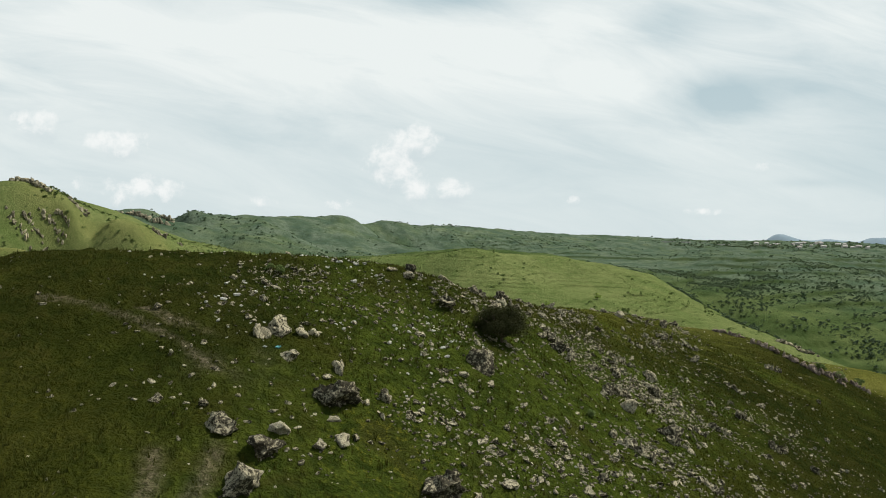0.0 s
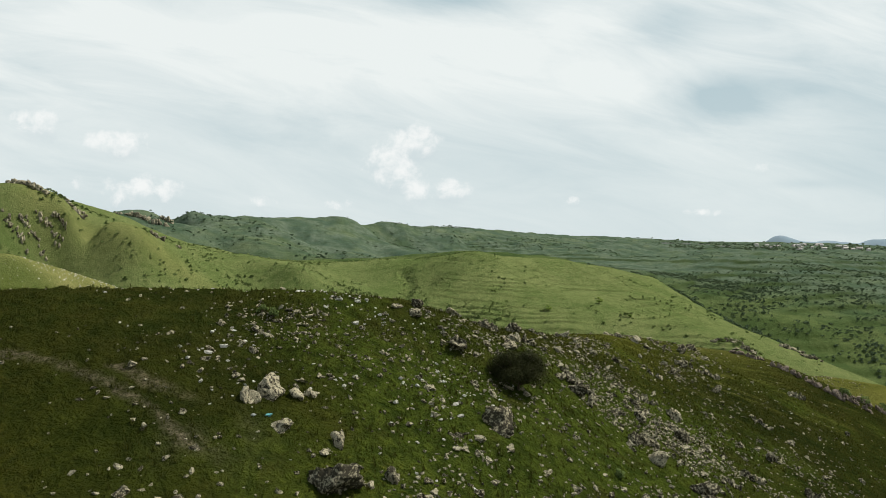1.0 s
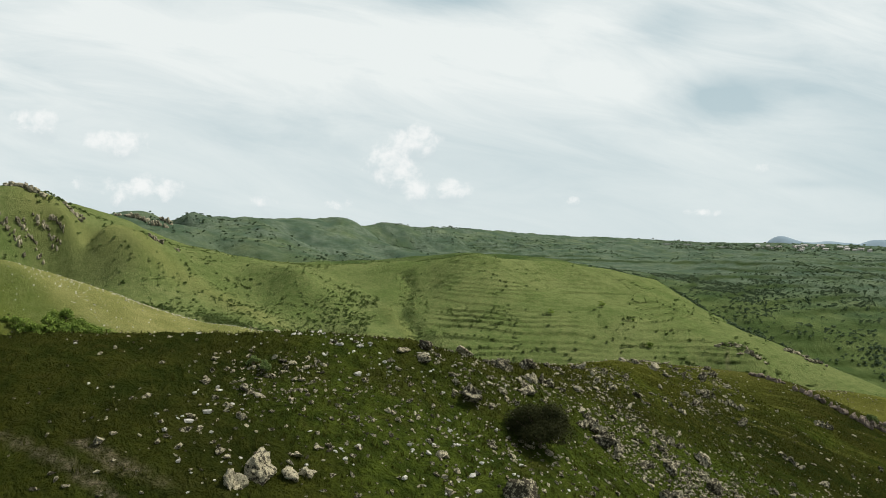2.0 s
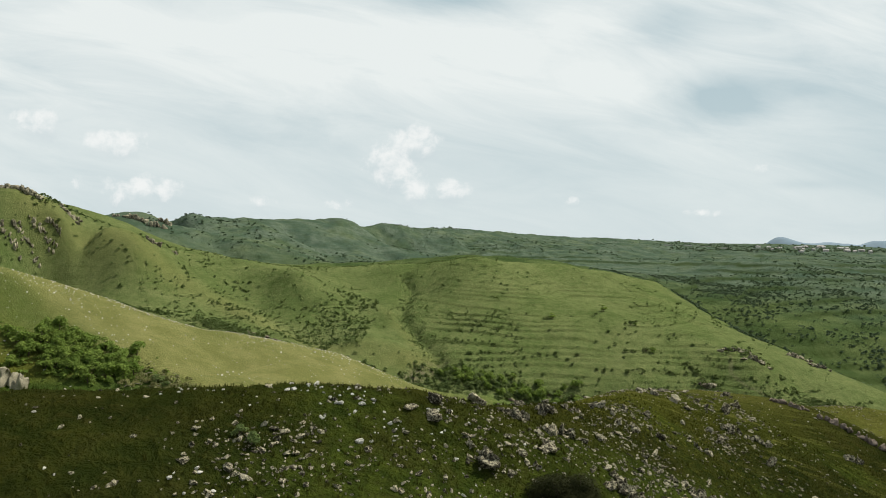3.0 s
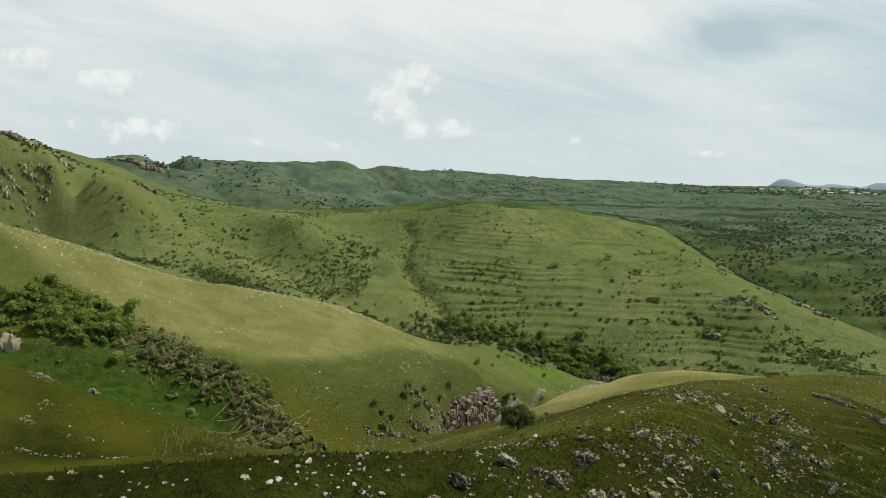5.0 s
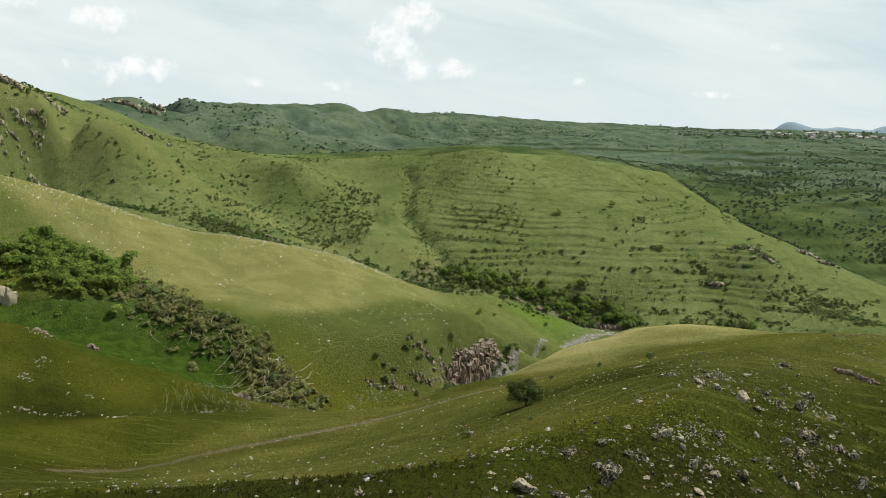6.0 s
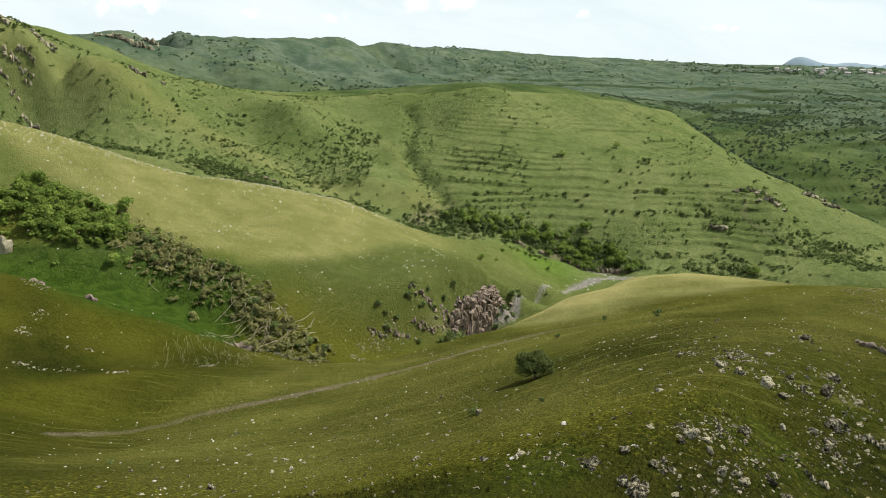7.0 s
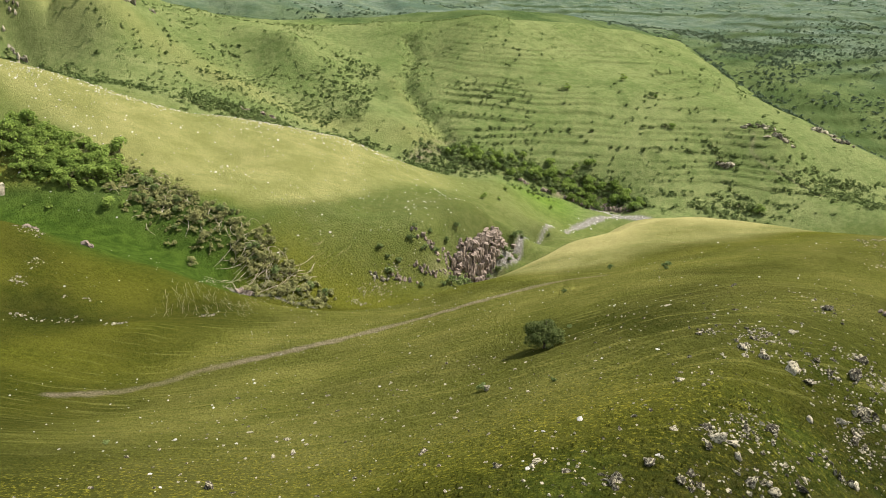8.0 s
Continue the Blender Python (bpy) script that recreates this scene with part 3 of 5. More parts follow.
def cover_of(x, y, z):
    """What grows where: shares of lush, dry, olive and scrubby cover, flowers, bare earth and stones. Some also carry
    painted cloud shade, sunlight or haze.
    """
    r = np.hypot(x, y)
    rough = fbm(x, y, 40, 4, 5)
    low_edge = np.interp(x, [-175, -140, -112, -90, -72, -60, -35, -15, 5], [296, 287, 276, 268, 270, 284, 318, 345, 372])
    # dry golden grass; lit ridge and spur crests are painted into it too
    golden = smooth(-3, 16, y - low_edge + 14 * rough) * (1 - smooth(396, 428, y - 0.1 * x)) * (1 - smooth(-20, 12, x))
    golden = np.maximum(golden, 0.6 * spread(along(x, y, [(-325, 540), (-255, 555), (-185, 560), (-122, 520), (-82, 500), (-14, 487)]), 0, 17))
    golden = np.maximum(golden, 0.5 * spread(along(x, y, [(-50, 608), (-30, 560), (-22, 520), (-5, 495)]), -4, 9))
    # extent of the ridge's sunlit patch, put into the grass colour
    tan = 1 - smooth(16, 42, along(x, y, [(34, 244), (58, 253), (78, 251), (103, 262)]) + 10 * rough)
    crest = 1 - smooth(14, 34, along(x, y, [(37, 258), (50, 276), (68, 290), (86, 273), (108, 277)]) + 9 * rough)
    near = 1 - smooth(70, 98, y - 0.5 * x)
    # scrub begins behind the crest of the middle hill and right of its long edge
    crest_y = np.interp(x, [-580, -376, -233, -80, 31, 94, 153, 220, 300], [930, 830, 830, 790, 740, 760, 800, 880, 950])
    edge_x = np.interp(y, [430, 520, 560, 598, 660, 740, 800, 880, 930], [450, 372, 330, 302, 303, 305, 294, 294, 296])
    scrub = np.maximum(smooth(0, 80, y - crest_y), smooth(0, 22, x - edge_x + 12 * rough) * smooth(430, 520, y) * (0.85 + 0.15 * smooth(950, 1200, y)))
    # turf held back on the left, darkening it as cloud shade would
    turf = near * np.clip(1.25 * spread(x - 0.1 * (y - 45), 1, 10) * (1 - smooth(54, 64, y)) + 0.9 * spread(x + 14, 0, 9) * spread(y, 52, 4) + 0.75 * spread(x - 0.55 * (y - 50), 12, 10) * (1 - smooth(70, 92, y)) + 1.3 * fbm(x, y, 7, 3, 46), 0, 1) * (0.25 + 0.75 * smooth(-15, -7, x))
    lush = (1 - smooth(-44, -38, z)) * smooth(200, 225, y) * (1 - smooth(-8, 4, y - low_edge)) * (1 - smooth(-78, -58, x))
    fresh = spread(x, 55, 24) * spread(y, 432, 26) * smooth(-4, 4, 60 + 0.45 * (y - 380) - x + 12)
    plain = base_height(x, y)
    far_phase, far_zone = far_terraces(x, y, plain)
    return {
        "dry": np.maximum(golden * 0.95, tan * 1.5) * (0.85 + rough * 0.6) + 0.32 * smooth(80, 100, y - 0.4 * x) * (1 - smooth(195, 225, y)) * smooth(-70, -40, x),
        # olive grass plus the near hill's cloud shade, painted as darker cover
        "shaded_olive": np.maximum(near * (1.0 - 0.17 * smooth(-16, -3, x) * (1 - smooth(62, 80, y)) + 0.3 * fbm(x, y, 18, 3, 44)), (1 - smooth(232, 252, y - 0.1 * x)) * (0.34 + 0.25 * (1 - smooth(-60, -25, x)) + 0.32 * smooth(5, 24, x - 0.2 * (y - 90)) * (1 - smooth(125, 150, y)) + 0.6 * fbm(x, y, 24, 3, 45))) * (1 - 0.9 * lush) * (1 - 0.85 * tan) + 0.26 * smooth(222, 240, y) * (1 - smooth(-10, 12, y - low_edge)) * smooth(-85, -60, x) * (1 - smooth(15, 40, x)) * (0.9 + rough),
        # painted sunlight, stopped where cloud shade begins on the right
        "sunlit_straw": 0.9 * crest * (1 - smooth(96, 116, x)),
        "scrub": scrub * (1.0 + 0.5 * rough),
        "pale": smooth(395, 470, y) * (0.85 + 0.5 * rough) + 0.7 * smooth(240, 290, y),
        "lush": lush,
        "fresh": fresh,
        "flower": 0.9 * spread(y - 0.35 * x, 92, 15) * np.clip(0.45 + 2.0 * rough, 0, 1) + 0.35 * spread(y, 38, 5) * spread(x, -2, 3.5),
        "turf": turf,
        "remote_haze": smooth(950, 1450, r),
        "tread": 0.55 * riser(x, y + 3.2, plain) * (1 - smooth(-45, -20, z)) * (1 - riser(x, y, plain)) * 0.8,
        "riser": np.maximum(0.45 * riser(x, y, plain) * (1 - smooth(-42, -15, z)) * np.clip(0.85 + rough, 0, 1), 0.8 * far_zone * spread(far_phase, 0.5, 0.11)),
        "streak": 0.85 * smooth(78, 100, y) * (1 - smooth(190, 215, y)) * (1 - smooth(30, 70, x)) * smooth(-85, -60, x),
        "bare": np.maximum.reduce([0.5 * spread(along(x, y, CRAG_FOOT), 2, 3.5) * smooth(268, 276, y) * (1 - smooth(292, 302, y)), 0.85 * (1 - smooth(0.8, 2.2, along(x, y, TRACK) + 1.3 * fbm(x, y, 4, 3, 61))) * np.clip(0.85 + 1.2 * fbm(x, y, 14, 2, 69), 0.5, 1), 0.5 * (1 - smooth(0.08, 0.38, along(x, y, FOOTPATH) + 0.4 * fbm(x, y, 2, 2, 62))), 0.5 * (1 - smooth(0.08, 0.38, along(x, y, SIDE_PATH) + 0.4 * fbm(x, y, 2, 2, 63))), 0.75 * spread(along(x, y, MOUND), 0, 6) * np.clip(0.75 + 2 * fbm(x, y, 5, 2, 73), 0, 1), 0.35 * (1 - smooth(0.6, 1.6, along(x, y, HILL_PATH))), 0.55 * spread(along(x, y, [(-12.1, 33.4), (-11.4, 31.5), (-11.3, 30)]), 0, 0.45), 0.5 * spread(along(x, y, [(-9.6, 34.0), (-9.4, 32.2), (-9.6, 30.5)]), 0, 0.4), 0.30 * spread(np.hypot(x + 11.3, y - 41.6), 0, 1.9) * np.clip(0.5 + 3 * fbm(x, y, 1.6, 2, 74), 0, 1), 1.0 * spread(along(x, y, BANK_LINE), 0, 7) * smooth(-0.2, 0.08, fbm(x, y, 14, 3, 64) + 0.004 * (x - 60))]),
        "stony": np.maximum.reduce([1 - smooth(0.9, 2.0, along(x, y, STREAM) - 1.9 * smooth(385, 425, y) + 2 * fbm(x, y, 9, 2, 65)), 1 - smooth(0.9, 2.4, along(x, y, SIDE_WASH) + 2 * fbm(x, y, 9, 2, 68)), 1 - smooth(0.15, 0.9, along(x, y, BROOK) + 0.8 * fbm(x, y, 4, 2, 66))]),
    }


GROUND = build_ground()


# ---- more materials ----
def make_rock_material(name, pale, grey, dark, lichen, lichen_scale=4.5, bare=0.50):
    m, b, shader, place = material(name)
    info = b.add("ShaderNodeObjectInfo").outputs["Random"]
    island = b.add("ShaderNodeNewGeometry").outputs["Random Per Island"]
    own = b.math("FRACT", b.math("ADD", info, island))
    grain = b.noise(place, 16.0, 5.0, 0.65)
    blot = b.noise(place, lichen_scale, 4.0, 0.68, 0.3)
    col = b.mix(b.ramp(grain, 0.35, 0.65), grey, pale)
    col = b.mix(b.ramp(b.math("ADD", blot, b.math("MULTIPLY", b.math("SUBTRACT", own, 0.5), 0.14)), bare, bare + 0.07, 0.0, 0.92), col, dark)
    col = b.mix(b.ramp(b.noise(place, 4.0, 3.0, 0.6), 0.62, 0.70, 0.0, 0.6), col, lichen)
    b.link(b.mix(b.math("MULTIPLY", own, 0.35), col, b.mix(1.0, col, (0.55, 0.55, 0.55), "MULTIPLY")), shader.inputs["Base Color"])
    shader.inputs["Roughness"].default_value = 0.95
    shader.inputs["Specular IOR Level"].default_value = 0.08
    bumped(b, shader, b.math("ADD", grain, blot), 0.8, 0.12)
    return m


def make_plain_material(name, low_colour, high_colour, scale=2.0, rough=0.85):
    m, b, shader, place = material(name)
    grain = b.noise(place, scale, 4.0, 0.6)
    own = b.math("FRACT", b.math("ADD", b.add("ShaderNodeObjectInfo").outputs["Random"], b.add("ShaderNodeNewGeometry").outputs["Random Per Island"]))
    factor = b.math("ADD", b.math("MULTIPLY", b.ramp(grain, 0.3, 0.7), 0.6), b.math("MULTIPLY", own, 0.4))
    b.link(b.mix(factor, low_colour, high_colour), shader.inputs["Base Color"])
    shader.inputs["Roughness"].default_value = rough
    shader.inputs["Specular IOR Level"].default_value = 0.2
    bumped(b, shader, grain, 0.4, 0.05)
    return m


def make_leaf_material(name, low_colour, high_colour):
    m, b, shader, place = material(name)
    tree = b.add("ShaderNodeObjectInfo").outputs["Random"]
    leaf = b.add("ShaderNodeNewGeometry").outputs["Random Per Island"]
    factor = b.math("ADD", b.math("MULTIPLY", tree, 0.45), b.math("MULTIPLY", leaf, 0.55))
    b.link(b.mix(factor, low_colour, high_colour), shader.inputs["Base Color"])
    shader.inputs["Roughness"].default_value = 0.8
    shader.inputs["Specular IOR Level"].default_value = 0.06
    light_through = b.add("ShaderNodeBsdfTranslucent")
    b.link(b.mix(factor, low_colour, high_colour), light_through.inputs["Color"])
    both = b.add("ShaderNodeMixShader")
    both.inputs[0].default_value = 0.38
    b.link(shader.outputs[0], both.inputs[1])
    b.link(light_through.outputs[0], both.inputs[2])
    for node in m.node_tree.nodes:
        if node.type == "OUTPUT_MATERIAL":
            b.link(both.outputs[0], node.inputs["Surface"])
    return m


LIMESTONE = make_rock_material("grey_limestone", (0.45, 0.408, 0.285), (0.22, 0.195, 0.125), (0.030, 0.026, 0.017), (0.33, 0.305, 0.195), 4.5, 0.47)
PALE_STONE = make_rock_material("pale_stone", (0.42, 0.382, 0.27), (0.22, 0.196, 0.13), (0.055, 0.048, 0.033), (0.40, 0.37, 0.27))
CLIFF_ROCK = make_rock_material("red_brown_cliff_rock", (0.265, 0.212, 0.168), (0.172, 0.135, 0.104), (0.070, 0.055, 0.043), (0.27, 0.24, 0.18), 0.6, 0.55)
WHITE_STONE = make_rock_material("whitish_stone", (0.60, 0.57, 0.50), (0.42, 0.40, 0.34), (0.15, 0.13, 0.10), (0.5, 0.48, 0.4), 4.5, 0.60)
BARK = make_plain_material("bark", (0.06, 0.045, 0.03), (0.14, 0.11, 0.08), 6.0)
STALK = make_plain_material("dull_dry_stalks", (0.13, 0.125, 0.05), (0.27, 0.245, 0.12), 5.0)
DEAD_WOOD = make_plain_material("bleached_dead_wood", (0.30, 0.25, 0.17), (0.50, 0.44, 0.32), 5.0)
LEAF_DARK = make_leaf_material("dark_olive_leaves", (0.017, 0.020, 0.007), (0.045, 0.048, 0.017))
LEAF_GREEN = make_leaf_material("fresh_green_leaves", (0.082, 0.138, 0.022), (0.235, 0.310, 0.066))
LEAF_SHRUB = make_leaf_material("dull_green_shrub_leaves", (0.058, 0.094, 0.025), (0.195, 0.240, 0.082))
# blue cast of these far leaves is aerial haze mixed into their colour
LEAF_FAR = make_leaf_material("haze_blue_green_scrub_leaves", (0.048, 0.080, 0.044), (0.135, 0.175, 0.092))
LEAF_BROWN = make_leaf_material("half_bare_brown_brush", (0.095, 0.108, 0.034), (0.330, 0.320, 0.130))
LEAF_TREE = make_leaf_material("deep_green_tree_leaves", (0.050, 0.070, 0.018), (0.160, 0.185, 0.055))
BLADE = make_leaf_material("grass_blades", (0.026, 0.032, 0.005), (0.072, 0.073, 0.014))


# ---- mesh helpers ----
rng = np.random.default_rng(7)


def mesh_of(name, verts, faces, mat, smooth_shading=True):
    mesh = bpy.data.meshes.new(name)
    faces = np.asarray(faces)
    mesh.vertices.add(len(verts))
    mesh.vertices.foreach_set("co", np.asarray(verts, float).ravel())
    size = faces.shape[1]
    mesh.loops.add(faces.size)
    mesh.loops.foreach_set("vertex_index", faces.ravel().astype(np.int32))
    mesh.polygons.add(len(faces))
    mesh.polygons.foreach_set("loop_start", np.arange(len(faces), dtype=np.int32) * size)
    mesh.update(calc_edges=True)
    mesh.polygons.foreach_set("use_smooth", np.full(len(faces), smooth_shading))
    mesh.materials.append(mat)
    return mesh


def part(name, mesh, parent, label="", at=(0, 0, 0)):
    ob = new(name, mesh)
    ob.parent, ob.location = parent, at
    return tagged(ob, label) if label else ob


def ico(subdivisions):
    bm = bmesh.new()
    bmesh.ops.create_icosphere(bm, subdivisions=subdivisions, radius=1.0)
    v = np.array([p.co[:] for p in bm.verts])
    f = np.array([[p.index for p in face.verts] for face in bm.faces])
    bm.free()
    return v, f


ICO = {k: ico(k) for k in (1, 2, 3, 4)}


def rock_shape(seed, subdivisions=3, cuts=9, rough=0.10, size=(1, 1, 1)):
    """A broken block: a ball cut by random planes, then roughened. Its foot is at z = 0, sunk a little."""
    g = np.random.default_rng(seed)
    v, f = ICO[subdivisions]
    v = v.copy()
    for _ in range(cuts):
        nrm = g.normal(size=3)
        nrm /= np.linalg.norm(nrm)
        over_by = np.maximum(v @ nrm - g.uniform(0.30, 0.72), 0)
        v -= over_by[:, None] * nrm
    if subdivisions > 1:
        k = np.array([noise.fractal(Vector(p) * 1.7 + Vector((seed, 0, 0)), 0.6, 2.1, 4) for p in v])
        k2 = np.array([noise.noise(Vector(p) * 6.0 + Vector((0, seed, 0))) for p in v])
        length = np.linalg.norm(v, axis=1, keepdims=True)
        v = v + v / np.maximum(length, 0.1) * (k * rough * 2.0 + k2 * rough * 0.8)[:, None]
    v -= (v.max(0) + v.min(0)) / 2
    v = v / (v.max(0) - v.min(0)) * np.array(size)
    v[:, 2] += size[2] * 0.26
    return v, f


def turned(v, rz, tilt=(0, 0)):
    m = np.array(Euler((tilt[0], tilt[1], rz)).to_matrix())
    return v @ m.T


def rest(x, y):
    """Height of the ground sheet itself under many spots."""
    x, y = np.atleast_1d(np.asarray(x, float)), np.atleast_1d(np.asarray(y, float))
    radius, bearing, z = GRID
    r, a = np.hypot(x, y - CENTRE_Y), np.arctan2(x, y - CENTRE_Y)
    i = np.clip(np.searchsorted(radius, r) - 1, 0, len(radius) - 2)
    step = bearing[1] - bearing[0]
    j = np.clip(((a - bearing[0]) / step).astype(int), 0, len(bearing) - 2)
    u, v = (r - radius[i]) / (radius[i + 1] - radius[i]), (a - bearing[j]) / step
    low_side, high_side = z[i, j] * (1 - u) + z[i + 1, j] * u, z[i, j + 1] * (1 - u) + z[i + 1, j + 1] * u
    out = low_side * (1 - v) + high_side * v
    far_out = (a < bearing[0]) | (a > bearing[-1])
    if far_out.any():
        out[far_out] = height(x[far_out], y[far_out])
    return out


def ground_z(x, y):
    return float(rest(x, y)[0])


def ground_tilt(x, y, d=0.6):
    h = rest([x - d, x + d, x, x], [y, y, y - d, y + d])
    return math.atan2(h[3] - h[2], 2 * d), -math.atan2(h[1] - h[0], 2 * d)


def joined(name, shapes, xs, ys, scales, mat, label, category, sink=0.0, stretch=None, spin=True, lean=0.35, smooth_shading=True):
    """ONE object of many small alike pieces, for what nobody could count."""
    zs = rest(xs, ys)
    g = np.random.default_rng(len(xs))
    which = g.integers(0, len(shapes), len(xs))
    all_v, all_f, offset = [], [], 0
    for k, (v, f) in enumerate(shapes):
        pick = np.nonzero(which == k)[0]
        if not len(pick):
            continue
        a = g.uniform(0, 2 * math.pi, len(pick)) if spin else np.zeros(len(pick))
        p, q = g.normal(0, lean, len(pick)), g.normal(0, lean, len(pick))
        s = np.repeat(scales[pick][:, None], 3, 1)
        if stretch is not None:
            s = s * g.uniform(1 - stretch, 1 + stretch, (len(pick), 3))
        local = v[None] * s[:, None]
        y1 = local[..., 1] * np.cos(p)[:, None] - local[..., 2] * np.sin(p)[:, None]
        z1 = local[..., 1] * np.sin(p)[:, None] + local[..., 2] * np.cos(p)[:, None]
        x1 = local[..., 0] * np.cos(q)[:, None] + z1 * np.sin(q)[:, None]
        z1 = -local[..., 0] * np.sin(q)[:, None] + z1 * np.cos(q)[:, None]
        x2 = x1 * np.cos(a)[:, None] - y1 * np.sin(a)[:, None]
        y2 = x1 * np.sin(a)[:, None] + y1 * np.cos(a)[:, None]
        place = np.stack([x2 + xs[pick][:, None], y2 + ys[pick][:, None], z1 + (zs[pick] - sink * scales[pick])[:, None]], -1)
        all_v.append(place.reshape(-1, 3))
        all_f.append((f[None] + (np.arange(len(pick)) * len(v))[:, None, None] + offset).reshape(-1, f.shape[1]))
        offset += len(pick) * len(v)
    ob = new(name, mesh_of(name, np.concatenate(all_v), np.concatenate(all_f), mat, smooth_shading))
    return tagged(ob, label, category, kind="stuff")


def scatter(count_wanted, x_range, y_range, density, seed):
    """Spots thrown over a stretch of the plan, kept as often as the density there says."""
    g = np.random.default_rng(seed)
    xs, ys = np.empty(0), np.empty(0)
    for _ in range(40):
        x, y = g.uniform(*x_range, count_wanted * 4), g.uniform(*y_range, count_wanted * 4)
        keep = g.random(len(x)) < np.clip(density(x, y), 0, 1)
        xs, ys = np.concatenate([xs, x[keep]]), np.concatenate([ys, y[keep]])
        if len(xs) >= count_wanted:
            break
    return xs[:count_wanted], ys[:count_wanted], g


def tube(points, radii, sides=5):
    """A tapered limb along points."""
    pts = np.asarray(points, float)
    verts, faces = [], []
    for i, p in enumerate(pts):
        d = pts[min(i + 1, len(pts) - 1)] - pts[max(i - 1, 0)]
        d = d / (np.linalg.norm(d) + 1e-9)
        a = np.cross(d, (0.3, 0.9, 0.2))
        a /= np.linalg.norm(a) + 1e-9
        b = np.cross(d, a)
        for s in range(sides):
            w = 2 * math.pi * s / sides
            verts.append(p + radii[i] * (math.cos(w) * a + math.sin(w) * b))
    for i in range(len(pts) - 1):
        for s in range(sides):
            t = (s + 1) % sides
            faces.append((i * sides + s, i * sides + t, (i + 1) * sides + t, (i + 1) * sides + s))
    return np.array(verts), np.array(faces)


def gathered(pieces):
    vs, fs, o = [], [], 0
    for v, f in pieces:
        vs.append(v)
        fs.append(np.asarray(f) + o)
        o += len(v)
    return np.concatenate(vs), np.concatenate(fs)


def leaf_cloud(seed, leaves, size, lobes, flat=0.8):
    """Leaves on the outside of several lobes (x, y, z, radius): folded quads that point outwards and droop."""
    g = np.random.default_rng(seed)
    lobes = np.asarray(lobes, float)
    share = lobes[:, 3] ** 2
    pick = g.choice(len(lobes), leaves, p=share / share.sum())
    way = g.normal(size=(leaves, 3))
    way /= np.linalg.norm(way, axis=1, keepdims=True)
    way[:, 2] = np.where(way[:, 2] < -0.35, -way[:, 2], way[:, 2])
    depth = g.uniform(0.55, 1.08, leaves) ** 0.7
    centre = lobes[pick, :3] + way * (lobes[pick, 3] * depth)[:, None] * np.array([1, 1, flat])
    way = way * 0.7 + np.array([0, 0, 0.55])
    way /= np.linalg.norm(way, axis=1, keepdims=True)
    a = np.cross(way, g.normal(size=(leaves, 3)))
    a /= np.linalg.norm(a, axis=1, keepdims=True)
    b = np.cross(way, a) + 0.5 * way * g.normal(size=(leaves, 1))
    s = size * g.uniform(0.5, 1.3, leaves)[:, None]
    v = np.stack([centre - a * s * 0.5, centre - b * s * 0.35, centre + a * s * 0.6, centre + b * s * 0.35 + way * s * 0.2], 1).reshape(-1, 3)
    f = np.arange(leaves * 4).reshape(-1, 4)
    return v, f


def bush_lobes(seed, wide, high, count=9, low_share=0.18):
    g = np.random.default_rng(seed)
    out = []
    for i in range(count):
        a, r = g.uniform(0, 6.283), wide * 0.36 * math.sqrt(g.uniform(0, 1))
        z = high * (low_share + (0.80 - low_share) * g.uniform(0.0, 1.0) ** 0.8 * (1 - 0.55 * (r / (wide * 0.36 + 1e-6)) ** 2))
        out.append((r * math.cos(a), r * math.sin(a), z, min(wide, high) * g.uniform(0.16, 0.30)))
    return out


def limbs_for(seed, lobes, base_radius, trunk_top):
    g = np.random.default_rng(seed)
    pieces = [tube([(0, 0, -0.4), (0.02, 0.03, trunk_top * 0.5), (0.05, -0.02, trunk_top)], [base_radius, base_radius * 0.8, base_radius * 0.65], 7)]
    for x, y, z, r in lobes:
        mid = np.array([x * 0.45, y * 0.45, trunk_top + (z - trunk_top) * 0.4]) + g.normal(0, 0.06, 3) * r
        pieces.append(tube([(0.03, 0, trunk_top * 0.85), mid, (x, y, z)], [base_radius * 0.5, base_radius * 0.32, base_radius * 0.1]))
        for _ in range(3):
            tip = np.array([x, y, z]) + g.normal(0, 0.55, 3) * r
            pieces.append(tube([mid, (mid + tip) / 2 + g.normal(0, 0.08, 3) * r, tip], [base_radius * 0.22, base_radius * 0.14, base_radius * 0.05], 4))
    return gathered(pieces)


def plant(name, x, y, meshes, label, category, group="", size=1.0, spin=0.0, tilt=0.0):
    """A tree or bush: trunk and crown under an empty at its foot."""
    ob = new(name)
    ob.empty_display_size = 0.3
    ob.matrix_basis = pose(x, y, ground_z(x, y) - 0.05, 0, 0, math.degrees(spin)) @ Matrix.Scale(size, 4)
    trunk, crown = meshes
    part("trunk", trunk, ob)
    part("crown", crown, ob)
    return tagged(ob, label, category, group)


def plant_meshes(seed, wide, high, leaves, leaf, mat, lobe_count, radius, trunk_top, name="shrub"):
    lobes = bush_lobes(seed, wide, high, lobe_count)
    v, f = limbs_for(seed, lobes, radius, trunk_top)
    lv, lf = leaf_cloud(seed, leaves, leaf, lobes)
    return mesh_of(name + "_trunk", v, f, BARK), mesh_of(name + "_crown", lv, lf, mat, False)


